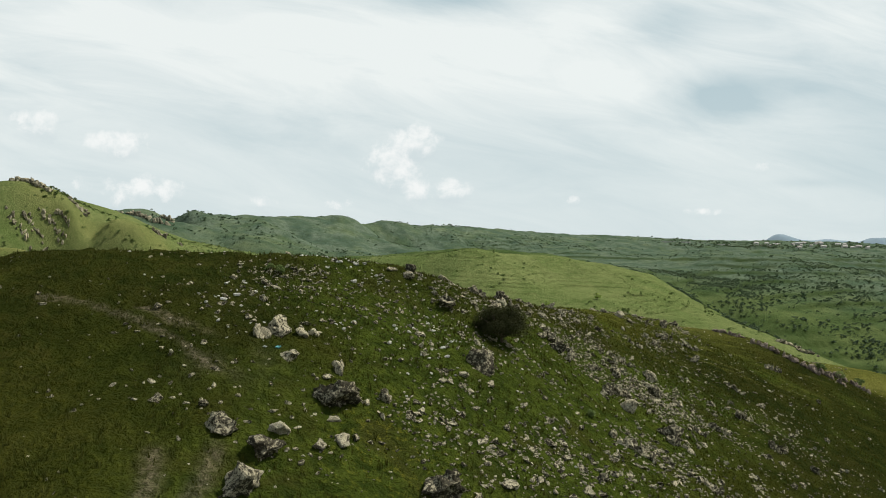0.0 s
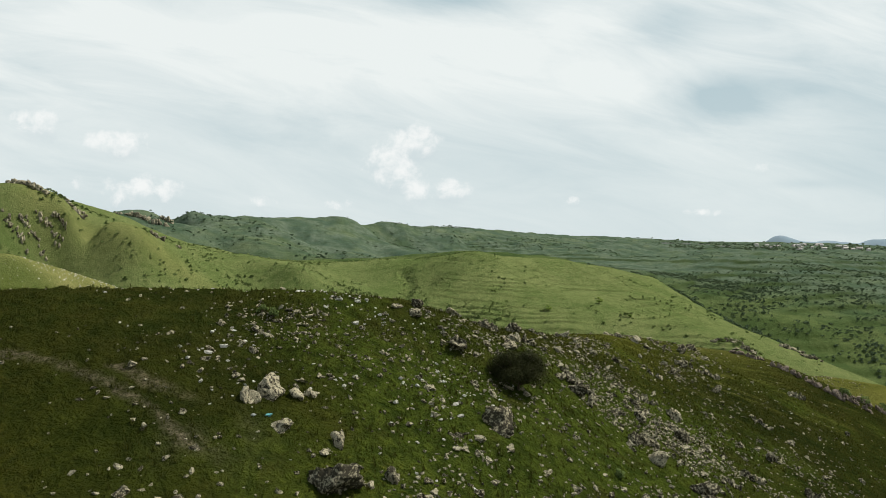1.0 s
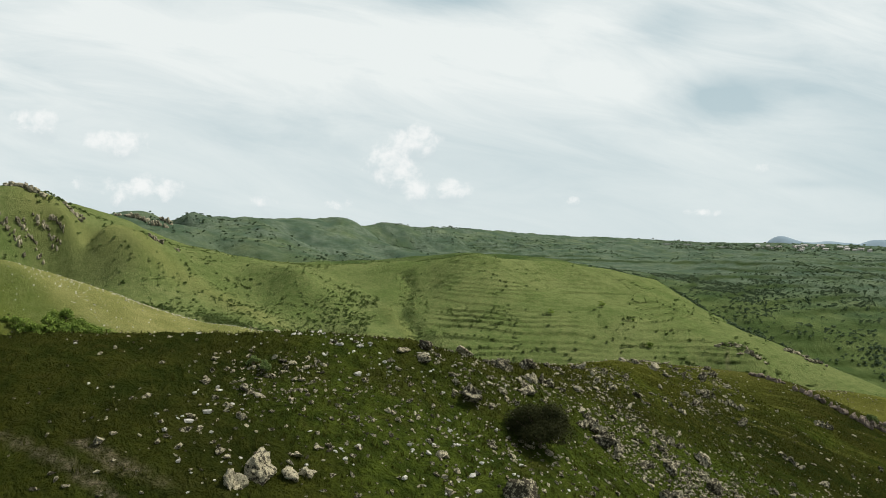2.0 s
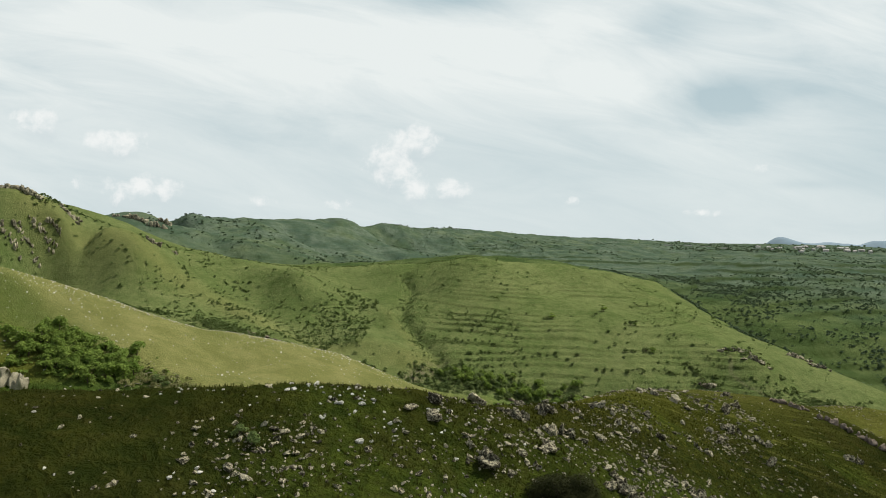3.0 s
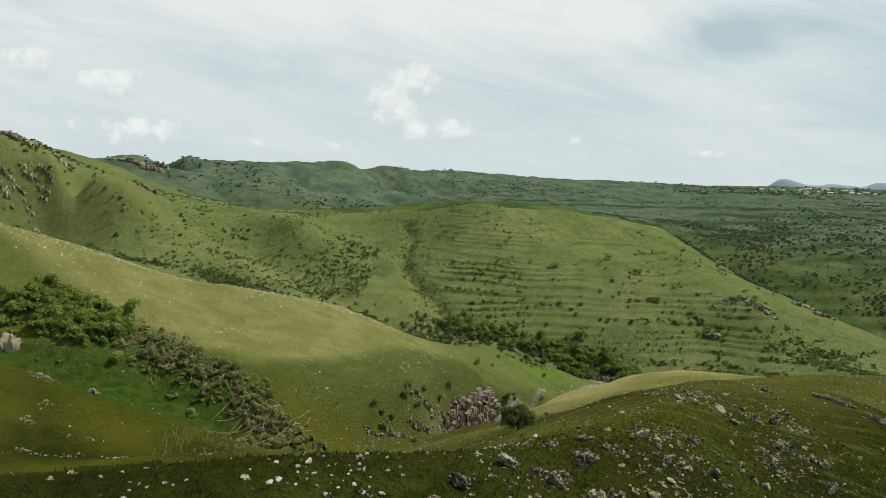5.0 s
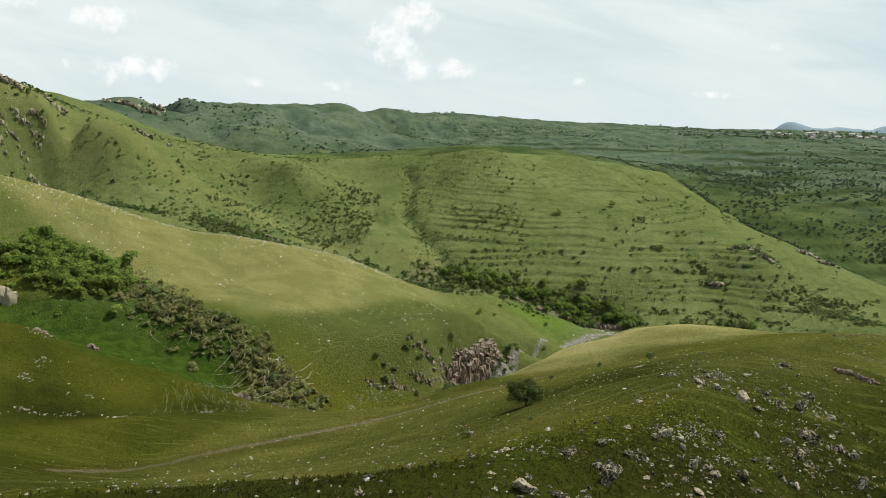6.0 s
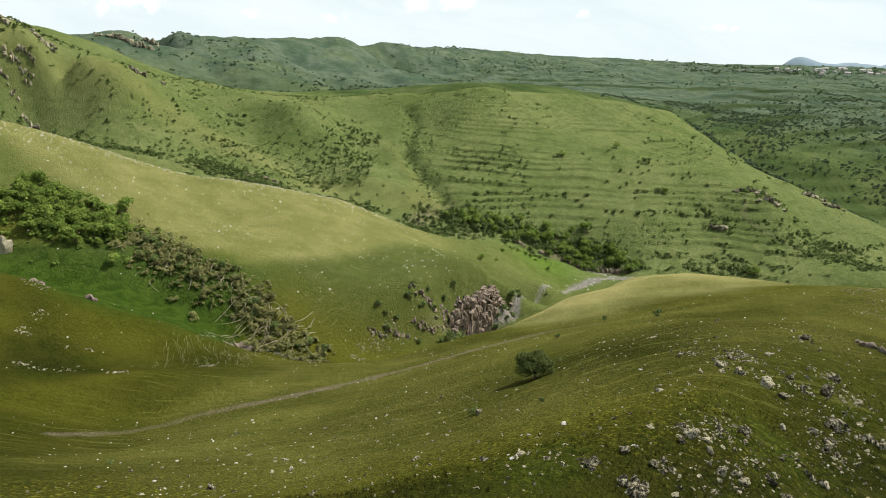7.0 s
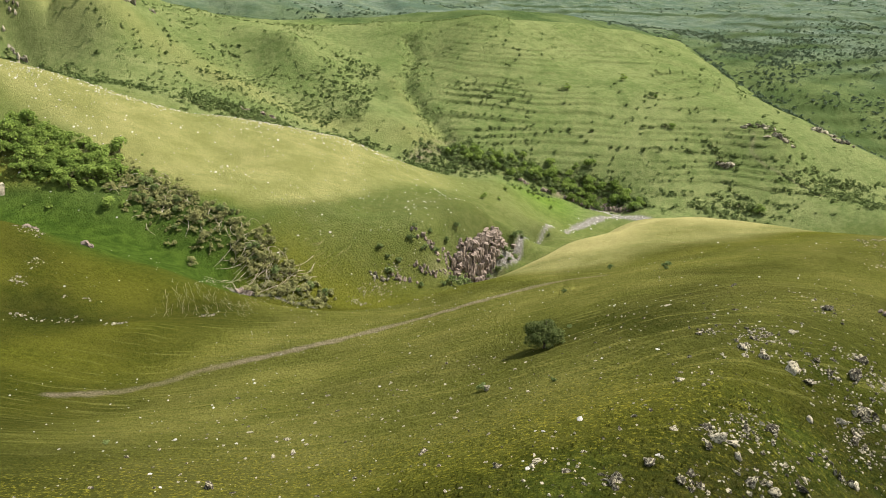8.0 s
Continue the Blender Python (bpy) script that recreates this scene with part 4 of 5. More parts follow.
# ---- boulders on the near hill: x, y, width, height ----
def boulder(seed, x, y, wide, high, label, mat=LIMESTONE, name="boulder", detail=4, rz=None):
    grow = 1.2 if detail == 4 else 1.0
    v, f = rock_shape(seed, detail, 14, 0.13, (wide * grow, grow * wide * (0.65 + 0.3 * ((seed * 37) % 10) / 10), high * 1.15))
    ob = new(name, mesh_of(name, v, f, mat))
    tx, ty = ground_tilt(x, y)
    ob.matrix_basis = pose(x, y, ground_z(x, y) - high * 0.12, math.degrees(tx) * 0.6, math.degrees(ty) * 0.6, (seed * 61) % 360 if rz is None else rz)
    return tagged(ob, label, "boulder")


BIG = "large grey limestone boulder with black lichen on grass"
for i, (bx, by, bw, bh) in enumerate((
        (-7.9, 32.4, 2.0, 1.6), (-7.5, 34.4, 1.5, 1.25), (0.6, 36.2, 2.4, 1.7), (-5.0, 40.2, 2.4, 1.6), (-9.8, 35.3, 1.4, 1.2), (-9.6, 46.1, 1.6, 1.3), (-10.5, 44.9, 1.0, 1.1), (3.0, 50.4, 1.9, 1.6),
        (0.8, 59.6, 1.8, 1.3), (-2.4, 61.6, 1.4, 0.9), (5.4, 65.2, 1.5, 1.3), (12.1, 64.1, 1.15, 1.1), (10.7, 63.9, 1.5, 1.1), (22.3, 74.1, 1.5, 1.2), (20.9, 68.0, 1.6, 1.2), (16.2, 59.7, 1.5, 1.3), (19.0, 57.8, 1.6, 1.3), (16.9, 66.0, 1.4, 1.1), (-2.4, 64.2, 1.0, 1.0), (0.7, 69.8, 1.3, 1.0), (6.5, 74.2, 1.2, 1.2), (3.8, 69.4, 1.1, 1.3), (-3.8, 61.9, 1.1, 0.6))):
    boulder(11 + i, bx, by, bw, bh, BIG)
for i, (bx, by, bw, bh) in enumerate((
        (-2.6, 42.2, 0.85, 1.05), (-5.5, 43.4, 1.0, 0.95), (13.5, 84.5, 1.1, 1.15), (12.5, 83.4, 0.8, 0.7), (22.3, 100.2, 1.1, 0.7), (23.5, 98.7, 1.1, 0.8), (25.5, 97.2, 1.4, 1.15), (31.9, 98.6, 1.25, 1.2), (34.4, 101.8, 1.2, 1.0),
        (29.5, 98.3, 0.85, 0.75), (26.6, 96.5, 1.1, 0.6), (7.0, 75.5, 1.3, 1.0), (4.7, 78.2, 0.7, 0.6), (19.1, 87.9, 1.0, 0.7), (14.4, 80.8, 0.9, 0.85), (28.3, 91.4, 1.0, 0.7), (39.7, 116.9, 1.6, 0.8), (35, 102.5, 1.0, 0.8), (16.7, 86.7, 0.9, 0.7), (5.1, 78.7, 0.9, 0.6), (9.1, 78.9, 0.9, 0.6), (10.3, 79, 0.8, 0.6), (18.9, 82.4, 1.1, 0.9), (16.1, 80.8, 0.8, 0.6), (24.3, 91.7, 0.85, 0.6), (27.7, 92.9, 0.9, 0.6), (20.2, 105, 0.9, 0.35), (7.6, 80.4, 0.9, 0.6), (-8.3, 46.2, 1.2, 0.7), (-7.6, 46.6, 1.0, 0.6))):
    boulder(51 + i, bx, by, bw, bh, "weathered grey boulder half sunk in the hillside grass", detail=3)
for i, (bx, by, bw, bh) in enumerate(((-7.2, 36.0, 1.03, 0.8), (-8.0, 37.9, 0.55, 0.2), (-4.3, 36.8, 1.15, 0.5), (-5.3, 36.0, 0.8, 0.4), (-11.7, 49.6, 0.65, 0.5), (14.5, 83.2, 0.8, 0.5), (10.9, 85.5, 0.65, 0.4), (14.4, 94.1, 1.05, 0.35), (-0.6, 106.7, 1.0, 0.9), (-12.3, 52.0, 0.7, 0.5))):
    boulder(91 + i, bx, by, bw, bh, "smooth pale stone lying on the grass slope", PALE_STONE, "pale_boulder", 3)


# ---- middling rocks: each one a thing of its own ----
CLUSTERS = ((98, 186, 7, 0.5), (88, 165, 5, 0.4), (23.5, 99.4, 2.0, 0.9), (25.8, 97.6, 1.6, 0.9), (33.5, 100.5, 2.4, 1.0), (29.5, 98.6, 1.4, 0.7), (13.8, 85.6, 1.2, 1.0), (16.6, 86.8, 1.5, 0.9), (19.8, 89.5, 2.0, 0.7), (25.4, 104.5, 2.0, 0.6), (39.7, 116.9, 1.8, 0.7), (30.7, 94, 1.9, 0.9), (28.9, 91.4, 1.8, 0.9), (9.2, 79.2, 1.3, 0.8), (5.2, 78.4, 1.0, 0.9), (15.2, 81, 1.6, 0.9), (18.9, 82.4, 1.5, 0.9), (23.5, 87, 2.2, 0.6), (7.6, 80.4, 0.7, 0.8), (22, 105.5, 1.2, 0.5))


def rock_field(x, y):
    """How thick the rocks lie on the near hill."""
    belt = np.maximum.reduce([0.95 * spread(x, -3, 10) * spread(y, 56, 8) * (1 - smooth(58, 65, y - 0.5 * x)), 0.5 * spread(x - 0.55 * (y - 55), 13, 15) * spread(y, 62, 17), 0.10 * spread(x - 0.5 * (y - 85), 23, 9) * spread(y, 92, 11), 0.08 * spread(x, 8, 7) * spread(y, 79, 4), 0.4 * spread(x, 1, 10) * spread(y, 46, 9)])
    clump = np.clip(0.55 + 2.0 * fbm(x, y, 5.5, 4, 71), 0.15, 1.15)
    for cx, cy, cr, cs in CLUSTERS:
        belt = np.maximum(belt, 0.42 * cs * spread(np.hypot(x - cx, (y - cy) * 0.8), 0, cr))
    return belt * clump + 0.008 * (1 - smooth(115, 135, y))


variants = [mesh_of("rock", *rock_shape(200 + i, 2, 9, 0.24, (1, 0.8, 0.62)), LIMESTONE, False) for i in range(14)]
xs, ys, g = scatter(296, (-30, 110), (36, 196), lambda x, y: rock_field(x, y) ** 1.1, 3)
for i in range(len(xs)):
    ob = new("rock", variants[int(g.integers(len(variants)))])
    s = float(np.clip(g.lognormal(-0.5, 0.35), 0.3, 1.2))
    ob.matrix_basis = pose(xs[i], ys[i], ground_z(xs[i], ys[i]) - 0.08 * s, *g.uniform(-25, 25, 2), g.uniform(0, 360)) @ Matrix.Diagonal((s, s * g.uniform(0.7, 1.1), s * g.uniform(0.6, 1.15), 1))
    tagged(ob, "rough grey rock with dark lichen in the grass", "rock", "rocks strewn over the near hill")

# stones that nobody could count
stones_fine = [rock_shape(300 + i, 2, 7, 0.2, (1, 0.75, 0.55)) for i in range(5)]
stones_small = [rock_shape(320 + i, 1, 5, 0.0, (1, 0.8, 0.6)) for i in range(8)]
xs, ys, g = scatter(6500, (-34, 112), (30, 196), lambda x, y: rock_field(x, y), 5)
joined("scattered_stones", stones_fine, xs, ys, np.clip(g.lognormal(-1.32, 0.45, len(xs)), 0.11, 0.7), LIMESTONE, "countless grey limestone stones strewn over the hillside", "stones", 0.08, 0.3, smooth_shading=False)
xs, ys, g = scatter(4300, (-36, 85), (28, 135), lambda x, y: rock_field(x, y), 6)
joined("scattered_pale_stones", stones_small, xs, ys, np.clip(g.lognormal(-1.85, 0.42, len(xs)), 0.07, 0.4), PALE_STONE, "small pale stones strewn over the near hill", "stones", 0.04, 0.3, smooth_shading=False)
xs, ys, g = scatter(230, (-26, 16), (40, 72), lambda x, y: spread(x, -6, 8) * spread(y, 55, 8) * np.clip(0.4 + 2 * fbm(x, y, 4, 2, 72), 0, 1), 66)
joined("white_stones", stones_small, xs, ys, np.clip(g.lognormal(-1.6, 0.4, len(xs)), 0.1, 0.42), WHITE_STONE, "whitish stones strewn along the hill crest", "stones", 0.02, 0.3, smooth_shading=False)
xs, ys, g = scatter(650, (-110, 90), (80, 232), lambda x, y: 0.25 + 0.9 * np.clip(fbm(x, y, 16, 3, 5), 0, 1) - 0.2 * smooth(0, 60, x), 8)
joined("slope_stones", stones_small, xs, ys, np.clip(g.lognormal(-1.65, 0.45, len(xs)), 0.1, 0.6), WHITE_STONE, "pale stones dotted over the valley slope", "stones", 0.04, 0.3, smooth_shading=False)
xs, ys, g = scatter(520, (14, 130), (292, 460), lambda x, y: np.exp(-(np.minimum(along(x, y, STREAM), along(x, y, SIDE_WASH)) / (1.6 + 1.6 * smooth(360, 420, y))) ** 2), 67)
joined("stream_stones", stones_small, xs, ys, np.clip(g.lognormal(-0.75, 0.4, len(xs)), 0.2, 1.1), WHITE_STONE, "pale boulders and gravel of the dry stream bed", "stones", 0.05, 0.3, smooth_shading=False)
GOLD_CREST = [(-183, 310), (-154, 340), (-112, 365), (-60, 385), (-30, 390)]
xs, ys, g = scatter(1500, (-190, 10), (250, 395), lambda x, y: 0.05 + spread(along(x, y, GOLD_CREST), 0, 9) + 0.28 * np.clip(0.2 + fbm(x, y, 22, 3, 15), 0, 1), 9)
joined("ridge_stones", stones_small, xs, ys, np.clip(g.lognormal(-0.75, 0.38, len(xs)), 0.25, 1.1), WHITE_STONE, "pale stones scattered over the dry golden ridge", "stones", 0.04, 0.3, smooth_shading=False)


# ---- outcrops: slabs and blocks that stand out of the slope ----
def outcrop(seed, x, y, wide, high, blocks, label, mat=LIMESTONE, deep=0.5, upright=1.0, line=0.0, name="rock_outcrop"):
    g = np.random.default_rng(seed)
    ob = new(name)
    ob.location = (x, y, ground_z(x, y))
    for i in range(blocks):
        u = (i + g.uniform(0.1, 0.9)) / blocks - 0.5
        px, py = u * wide * math.cos(line) + g.normal(0, 0.12) * wide * deep, u * wide * math.sin(line) + g.uniform(-0.5, 0.5) * wide * deep * 0.6
        ww = wide / blocks * g.uniform(1.6, 3.0)
        hh = min(high * g.uniform(0.4, 0.85) * (1 - 1.2 * u * u), ww * g.uniform(0.9, 1.6))
        v, f = rock_shape(seed * 31 + i, 2 if wide < 4 else 3, 9, 0.16, (ww, ww * g.uniform(0.5, 0.9), hh * 1.5))
        v = turned(v, g.uniform(0, 3), (g.normal(0, 0.16) / upright, g.normal(0, 0.16) / upright))
        part("slab", mesh_of("slab", v, f, mat, wide > 4), ob, at=(px, py, ground_z(x + px, y + py) - ob.location.z - 0.15 * hh))
    return tagged(ob, label, "rock outcrop")


for i, (ox, oy) in enumerate(((20.9, 69.2), (19.1, 56.4), (26.5, 66.8), (19.4, 74.2), (33.2, 90.0), (35.9, 84.5), (31.0, 94.2), (11.0, 65.2), (31.9, 73.9), (33.6, 69.2), (19.3, 51.5), (14.5, 51.6),
                               (6.9, 76.3), (3.9, 70.4), (6.9, 70.0), (11.2, 66.3), (24.3, 85.8), (33.6, 93.7), (48.9, 101.2), (15.5, 61.5), (23.0, 62.5))):
    outcrop(560 + i, ox, oy, 1.7 + 0.5 * (i % 4), 0.75 + 0.12 * (i % 5), 7 + i % 4, "jagged clump of grey lichened limestone teeth in the grass", line=-0.6 + 0.3 * (i % 5), deep=0.5, name="rock_clump")
CRAG = "pale grey limestone crag standing out of the green slope"
for i, (ox, oy, ow, oh, ob_n) in enumerate(((-326, 514, 20, 10, 16), (-318, 522, 20, 11, 17), (-310, 531, 20, 10, 16), (-305, 536, 12, 8, 10), (-300, 519, 10, 7, 8), (-296, 514, 8, 6, 7), (-248, 578, 6, 12, 4), (-245, 585, 5, 6, 3), (-238, 604, 4, 12, 4), (-342, 543, 16, 6, 7), (-330, 544, 20, 6, 8), (-307, 559, 14, 4, 7), (-303, 566, 7, 4, 4))):
    outcrop(400 + i, ox, oy, ow, oh, ob_n, CRAG, PALE_STONE if i > 3 else LIMESTONE, deep=0.3)
for i, (ox, oy, ow, oh, ob_n) in enumerate(((-606, 1242, 14, 7, 4), (-573, 1250, 46, 12, 11), (-528, 1230, 34, 15, 9), (-524, 1265, 26, 14, 7))):
    outcrop(420 + i, ox, oy, ow, oh, ob_n, "far pale crags below the grassy skyline", PALE_STONE, deep=0.25)
for i, (ox, oy, ow, oh, ob_n) in enumerate(((224, 525, 26, 4, 12), (232, 508, 18, 4, 9), (300, 578, 22, 5, 10), (312, 566, 16, 5, 8), (190, 493, 11, 6, 6))):
    outcrop(440 + i, ox, oy, ow, oh, ob_n, "low grey rock outcrop on the edge of the terraced hill")
for i, (ox, oy, ow, oh, ob_n) in enumerate(((49, 116.5, 5, 1.0, 13), (53.4, 112, 5, 1.3, 14), (57, 108.2, 5, 1.5, 14), (61, 108, 5, 1.3, 13), (66.5, 112, 6, 1.2, 13))):
    outcrop(460 + i, ox, oy, ow, oh, ob_n, "dark jagged rock ledge along the hillside", CLIFF_ROCK, line=-0.7, deep=0.22)
for i, (ox, oy, ow, oh, ob_n) in enumerate(((97, 463, 12, 4, 10), (110, 456, 10, 4, 9), (-117, 466, 13, 3.0, 7), (-130, 461, 9, 2.6, 5), (-106.5, 222, 2.2, 3.2, 2), (-153, 251.5, 7, 15, 3), (-68, 236, 3.5, 2.6, 4), (-122, 222, 5, 1.6, 5))):
    outcrop(480 + i, ox, oy, ow, oh, ob_n, "whitish bare rock scarp at the gully edge" if i == 5 else "brownish rocks standing beside the gully", PALE_STONE if i == 5 else CLIFF_ROCK)


# ---- the cliff beside the stream ----
def cliff_face():
    foot, top = np.array(CRAG_FOOT, float), np.array(CRAG_TOP, float)
    gg = np.random.default_rng(3)
    cliff = new("cliff")
    cliff.location = (8, 290, ground_z(8, 290))
    base = np.array(cliff.location)
    def spot(u, s):
        k = min(int(u), len(foot) - 2)
        a, b = foot[k] + (foot[k + 1] - foot[k]) * (u - k), top[k] + (top[k + 1] - top[k]) * (u - k)
        return a + (b - a) * s

    # upright columns in rising rows, each as high as the ground behind it
    for s0, rise in ((0.04, 0.30), (0.26, 0.32), (0.48, 0.30), (0.68, 0.24)):
        u = 1.1 + 0.3 * s0
        while u < 5.9:
            p = spot(u, s0 + gg.normal(0, 0.05))
            q = spot(u, s0 + rise)
            w = gg.uniform(1.6, 4.4)
            low, up = ground_z(*p), ground_z(*q)
            h = float(np.clip(up - low + gg.uniform(-0.6, 1.2), 1.4, 8.5))
            v, f = rock_shape(900 + int(u * 97) + int(s0 * 1000), 3, 12, 0.13, (w, w * gg.uniform(0.7, 1.1), h * 1.25))
            v[:, 2] = np.where(v[:, 2] > 0.62 * h, 0.62 * h + 0.3 * (v[:, 2] - 0.62 * h), v[:, 2])
            v = turned(v, gg.uniform(0, 3), (gg.normal(0, 0.07), gg.normal(0, 0.07)))
            part("column", mesh_of("column", v, f, CLIFF_ROCK, False), cliff, at=(p[0] - base[0], p[1] - base[1], low - base[2] - 0.2 * h))
            u += w / 11.0 * gg.uniform(0.40, 0.75)
    # broken blocks along the weathered end and the foot
    for i in range(70):
        u, s = (gg.uniform(0.1, 2.0), gg.uniform(0.1, 0.9)) if i < 45 else (gg.uniform(1.5, 5.9), gg.uniform(-0.1, 0.05))
        p = spot(u, s)
        w = gg.uniform(0.7, 2.2)
        h = w * gg.uniform(0.7, 1.4)
        v, f = rock_shape(1200 + i, 2, 11, 0.16, (w, w * 0.8, h))
        v = turned(v, gg.uniform(0, 3), (gg.normal(0, 0.2), gg.normal(0, 0.2)))
        part("block", mesh_of("block", v, f, CLIFF_ROCK, False), cliff, at=(p[0] - base[0], p[1] - base[1], ground_z(*p) - base[2] - 0.12 * h))
    return tagged(cliff, "reddish-brown rugged rock cliff above the stream", "cliff")


cliff_face()
for i, (ox, oy, ow, oh, ob_n) in enumerate(((-20, 263, 9, 2.2, 16), (-11, 270, 9, 3.0, 16), (-28, 260, 6, 1.6, 10), (-12, 280, 9, 2.4, 12))):
    outcrop(500 + i, ox, oy, ow, oh, ob_n, "tumbled brownish rock blocks beside the cliff", LIMESTONE if i == 2 else CLIFF_ROCK)


# ---- trees and bushes ----
near_meshes = plant_meshes(5, 4.0, 3.7, 20000, 0.11, LEAF_DARK, 30, 0.14, 0.5, "near_bush")
plant("bush", 5.3, 57.9, near_meshes, "dense dark round bush among rocks on the hill", "bush")
tree_meshes = plant_meshes(8, 5.4, 4.3, 9000, 0.22, LEAF_TREE, 26, 0.20, 0.8, "lone_tree")
plant("tree", 7.1, 117.4, tree_meshes, "small spreading dark green tree alone on the slope", "tree")
shrub_kinds = [plant_meshes(20 + i, 2.6, 2.2, 420, 0.30, LEAF_SHRUB, 9, 0.07, 0.4) for i in range(5)]
green_kinds = [plant_meshes(30 + i, 3.0, 3.2, 620, 0.34, LEAF_GREEN, 11, 0.09, 0.8, "green_tree") for i in range(5)]
brush_kinds = [plant_meshes(40 + i, 2.8, 1.9, 300, 0.26, LEAF_BROWN, 9, 0.06, 0.3, "brush") for i in range(4)]
g = np.random.default_rng(77)


def bushes(spots, kinds, name, label, category, group="", low_size=0.8, high_size=1.3):
    for bx, by, *own in spots:
        size = own[0] if own else g.uniform(low_size, high_size)
        plant(name, bx, by, kinds[int(g.integers(len(kinds)))], label, category, group, size, g.uniform(0, 6.28))


bushes([(11.6, 53.9, 0.38), (-11.7, 54.1, 0.42), (-12.6, 55.0, 0.35), (60.5, 109, 0.8), (64.5, 110.5, 0.7), (69, 113, 0.8)], shrub_kinds, "shrub", "small dark shrub between the hillside rocks", "shrub")
bushes([(42.7, 177.6, 0.95), (38.6, 205.7, 0.8), (18.2, 162.7, 0.5), (11.5, 124.4, 0.35), (-38.1, 100.1, 0.28), (-0.9, 107.2, 0.5), (5.7, 102.7, 0.28)], shrub_kinds, "shrub", "low green shrub on the open grassy slope", "shrub")
xs, ys, g2 = scatter(95, (-172, -112), (250, 290), lambda x, y: np.exp(-((x + 141) / 17) ** 2 - ((y - 270 + 0.05 * (x + 140)) / 9) ** 2), 12)
bushes(list(zip(xs, ys)), green_kinds, "tree", "fresh green leafy tree in the gully thicket", "tree", "trees of the gully thicket", 1.2, 2.3)
BRUSH = [(-128, 274), (-112, 268), (-99, 261), (-88, 256), (-76, 253), (-66, 249), (-57, 244), (-50, 240)]
xs, ys, g2 = scatter(85, (-134, -44), (236, 280), lambda x, y: np.exp(-(along(x, y, BRUSH) / 7.0) ** 2), 13)
bushes(list(zip(xs, ys)), brush_kinds + shrub_kinds[:2], "bush", "half-bare brown bush in the tangled gully brush", "bush", "bushes of the gully brush", 0.9, 1.9)
bushes([(-13, 263, 1.0), (-2, 266, 1.8), (2, 270, 1.6), (7, 283, 1.5), (13, 293, 1.6), (-12, 276, 1.3), (-8, 279, 1.5), (-4, 289, 1.3), (0, 296, 1.2), (-17, 277, 1.3), (-21, 268, 1.2), (-24, 263, 1.4), (4, 272, 1.6), (8, 280, 1.4), (1, 263, 1.3), (-5, 264, 1.1), (12, 286, 1.2), (24, 320, 1.5), (27, 325, 1.6), (30, 330, 1.2), (-25, 268, 1.0), (-28, 270, 1.2), (-10, 284, 1.2), (-16, 282, 1.0), (39, 346, 1.0), (47, 352, 0.9), (16, 297, 1.2), (60, 372, 0.8), (17.8, 298, 1.5), (18.7, 301, 1.4), (21, 305, 1.5), (23.7, 311, 1.3), (27.3, 318, 1.4), (31, 327, 1.3), (19, 294, 1.1), (14, 289, 1.2), (10, 284, 1.0), (34, 334, 1.1), (23, 303, 1.0), (26, 309, 1.0)], shrub_kinds, "bush", "rounded green bush by the stream and cliff", "bush", "bushes at the cliff", 0.8, 1.2)
bushes([(46, 428, 0.9), (49, 427, 0.9), (52, 425, 0.8), (58, 415, 0.9), (40, 424, 0.7), (36, 416, 0.7), (30, 405, 0.9), (42, 438, 0.7), (16, 378, 1.3), (25, 385, 0.8)], green_kinds, "bush", "small bush on the bright green meadow", "bush", "bushes on the meadow")

# the thicket on the cut bank over the stream
BANK = [(0, 480), (14, 473), (32, 472), (52, 474), (72, 472), (90, 470), (107, 466), (120, 455)]
xs, ys, g2 = scatter(165, (-6, 124), (436, 492), lambda x, y: np.exp(-(along(x, y, BANK) / 7.5) ** 2), 14)
bushes(list(zip(xs, ys)), green_kinds + shrub_kinds, "tree", "leafy tree of the thicket on the stream bank", "tree", "trees on the stream bank", 1.3, 2.9)
for i, (ox, oy, ow, oh, ob_n) in enumerate(((78, 461, 9, 4.5, 8), (86, 460, 9, 5.5, 9), (94, 459, 9, 6, 9), (102, 457, 9, 6, 9), (110, 453, 9, 5, 9), (117, 448, 8, 4, 8), (62, 462, 8, 4, 7), (46, 463, 8, 3.5, 7))):
    outcrop(540 + i, ox, oy, ow, oh, ob_n, "brown crumbling scarp of the cut stream bank", CLIFF_ROCK, deep=0.3)
# single bushes of the terraced hill
bushes([(86, 567, 1.6), (90, 568, 1.8), (83, 566, 1.1), (150, 563, 1.4), (154, 563, 2.0), (158, 564, 1.1), (155, 526, 2.0), (160, 525, 1.9), (139, 523, 1.7), (144, 524, 1.4), (139, 593, 2.0), (54, 622, 1.4), (24, 561, 1.6), (28, 562, 1.1), (112, 501, 1.6), (117, 500, 1.6),
        (134, 498, 1.9), (100, 515, 1.6), (84, 516, 1.5), (67, 511, 1.3), (72, 513, 1.4), (78, 514, 1.2), (185, 452, 2.4), (190, 448, 2.6), (195, 444, 2.4), (180, 456, 2.0)], shrub_kinds + green_kinds[:2], "shrub", "dark green shrub on a terrace of the hill", "shrub", "shrubs on the terraced hill")


def terrace_lines(x, y):
    z = terrace_level(x, y, base_height(x, y))
    f = z / 4.1 - np.floor(z / 4.1)
    return spread(f, 0.5, 0.16)


xs, ys, g2 = scatter(90, (-20, 300), (440, 700), lambda x, y: (0.1 + terrace_lines(x, y)) * np.clip(0.25 + 2 * fbm(x, y, 45, 2, 91), 0, 1) * terrace_zone(x, y), 15)
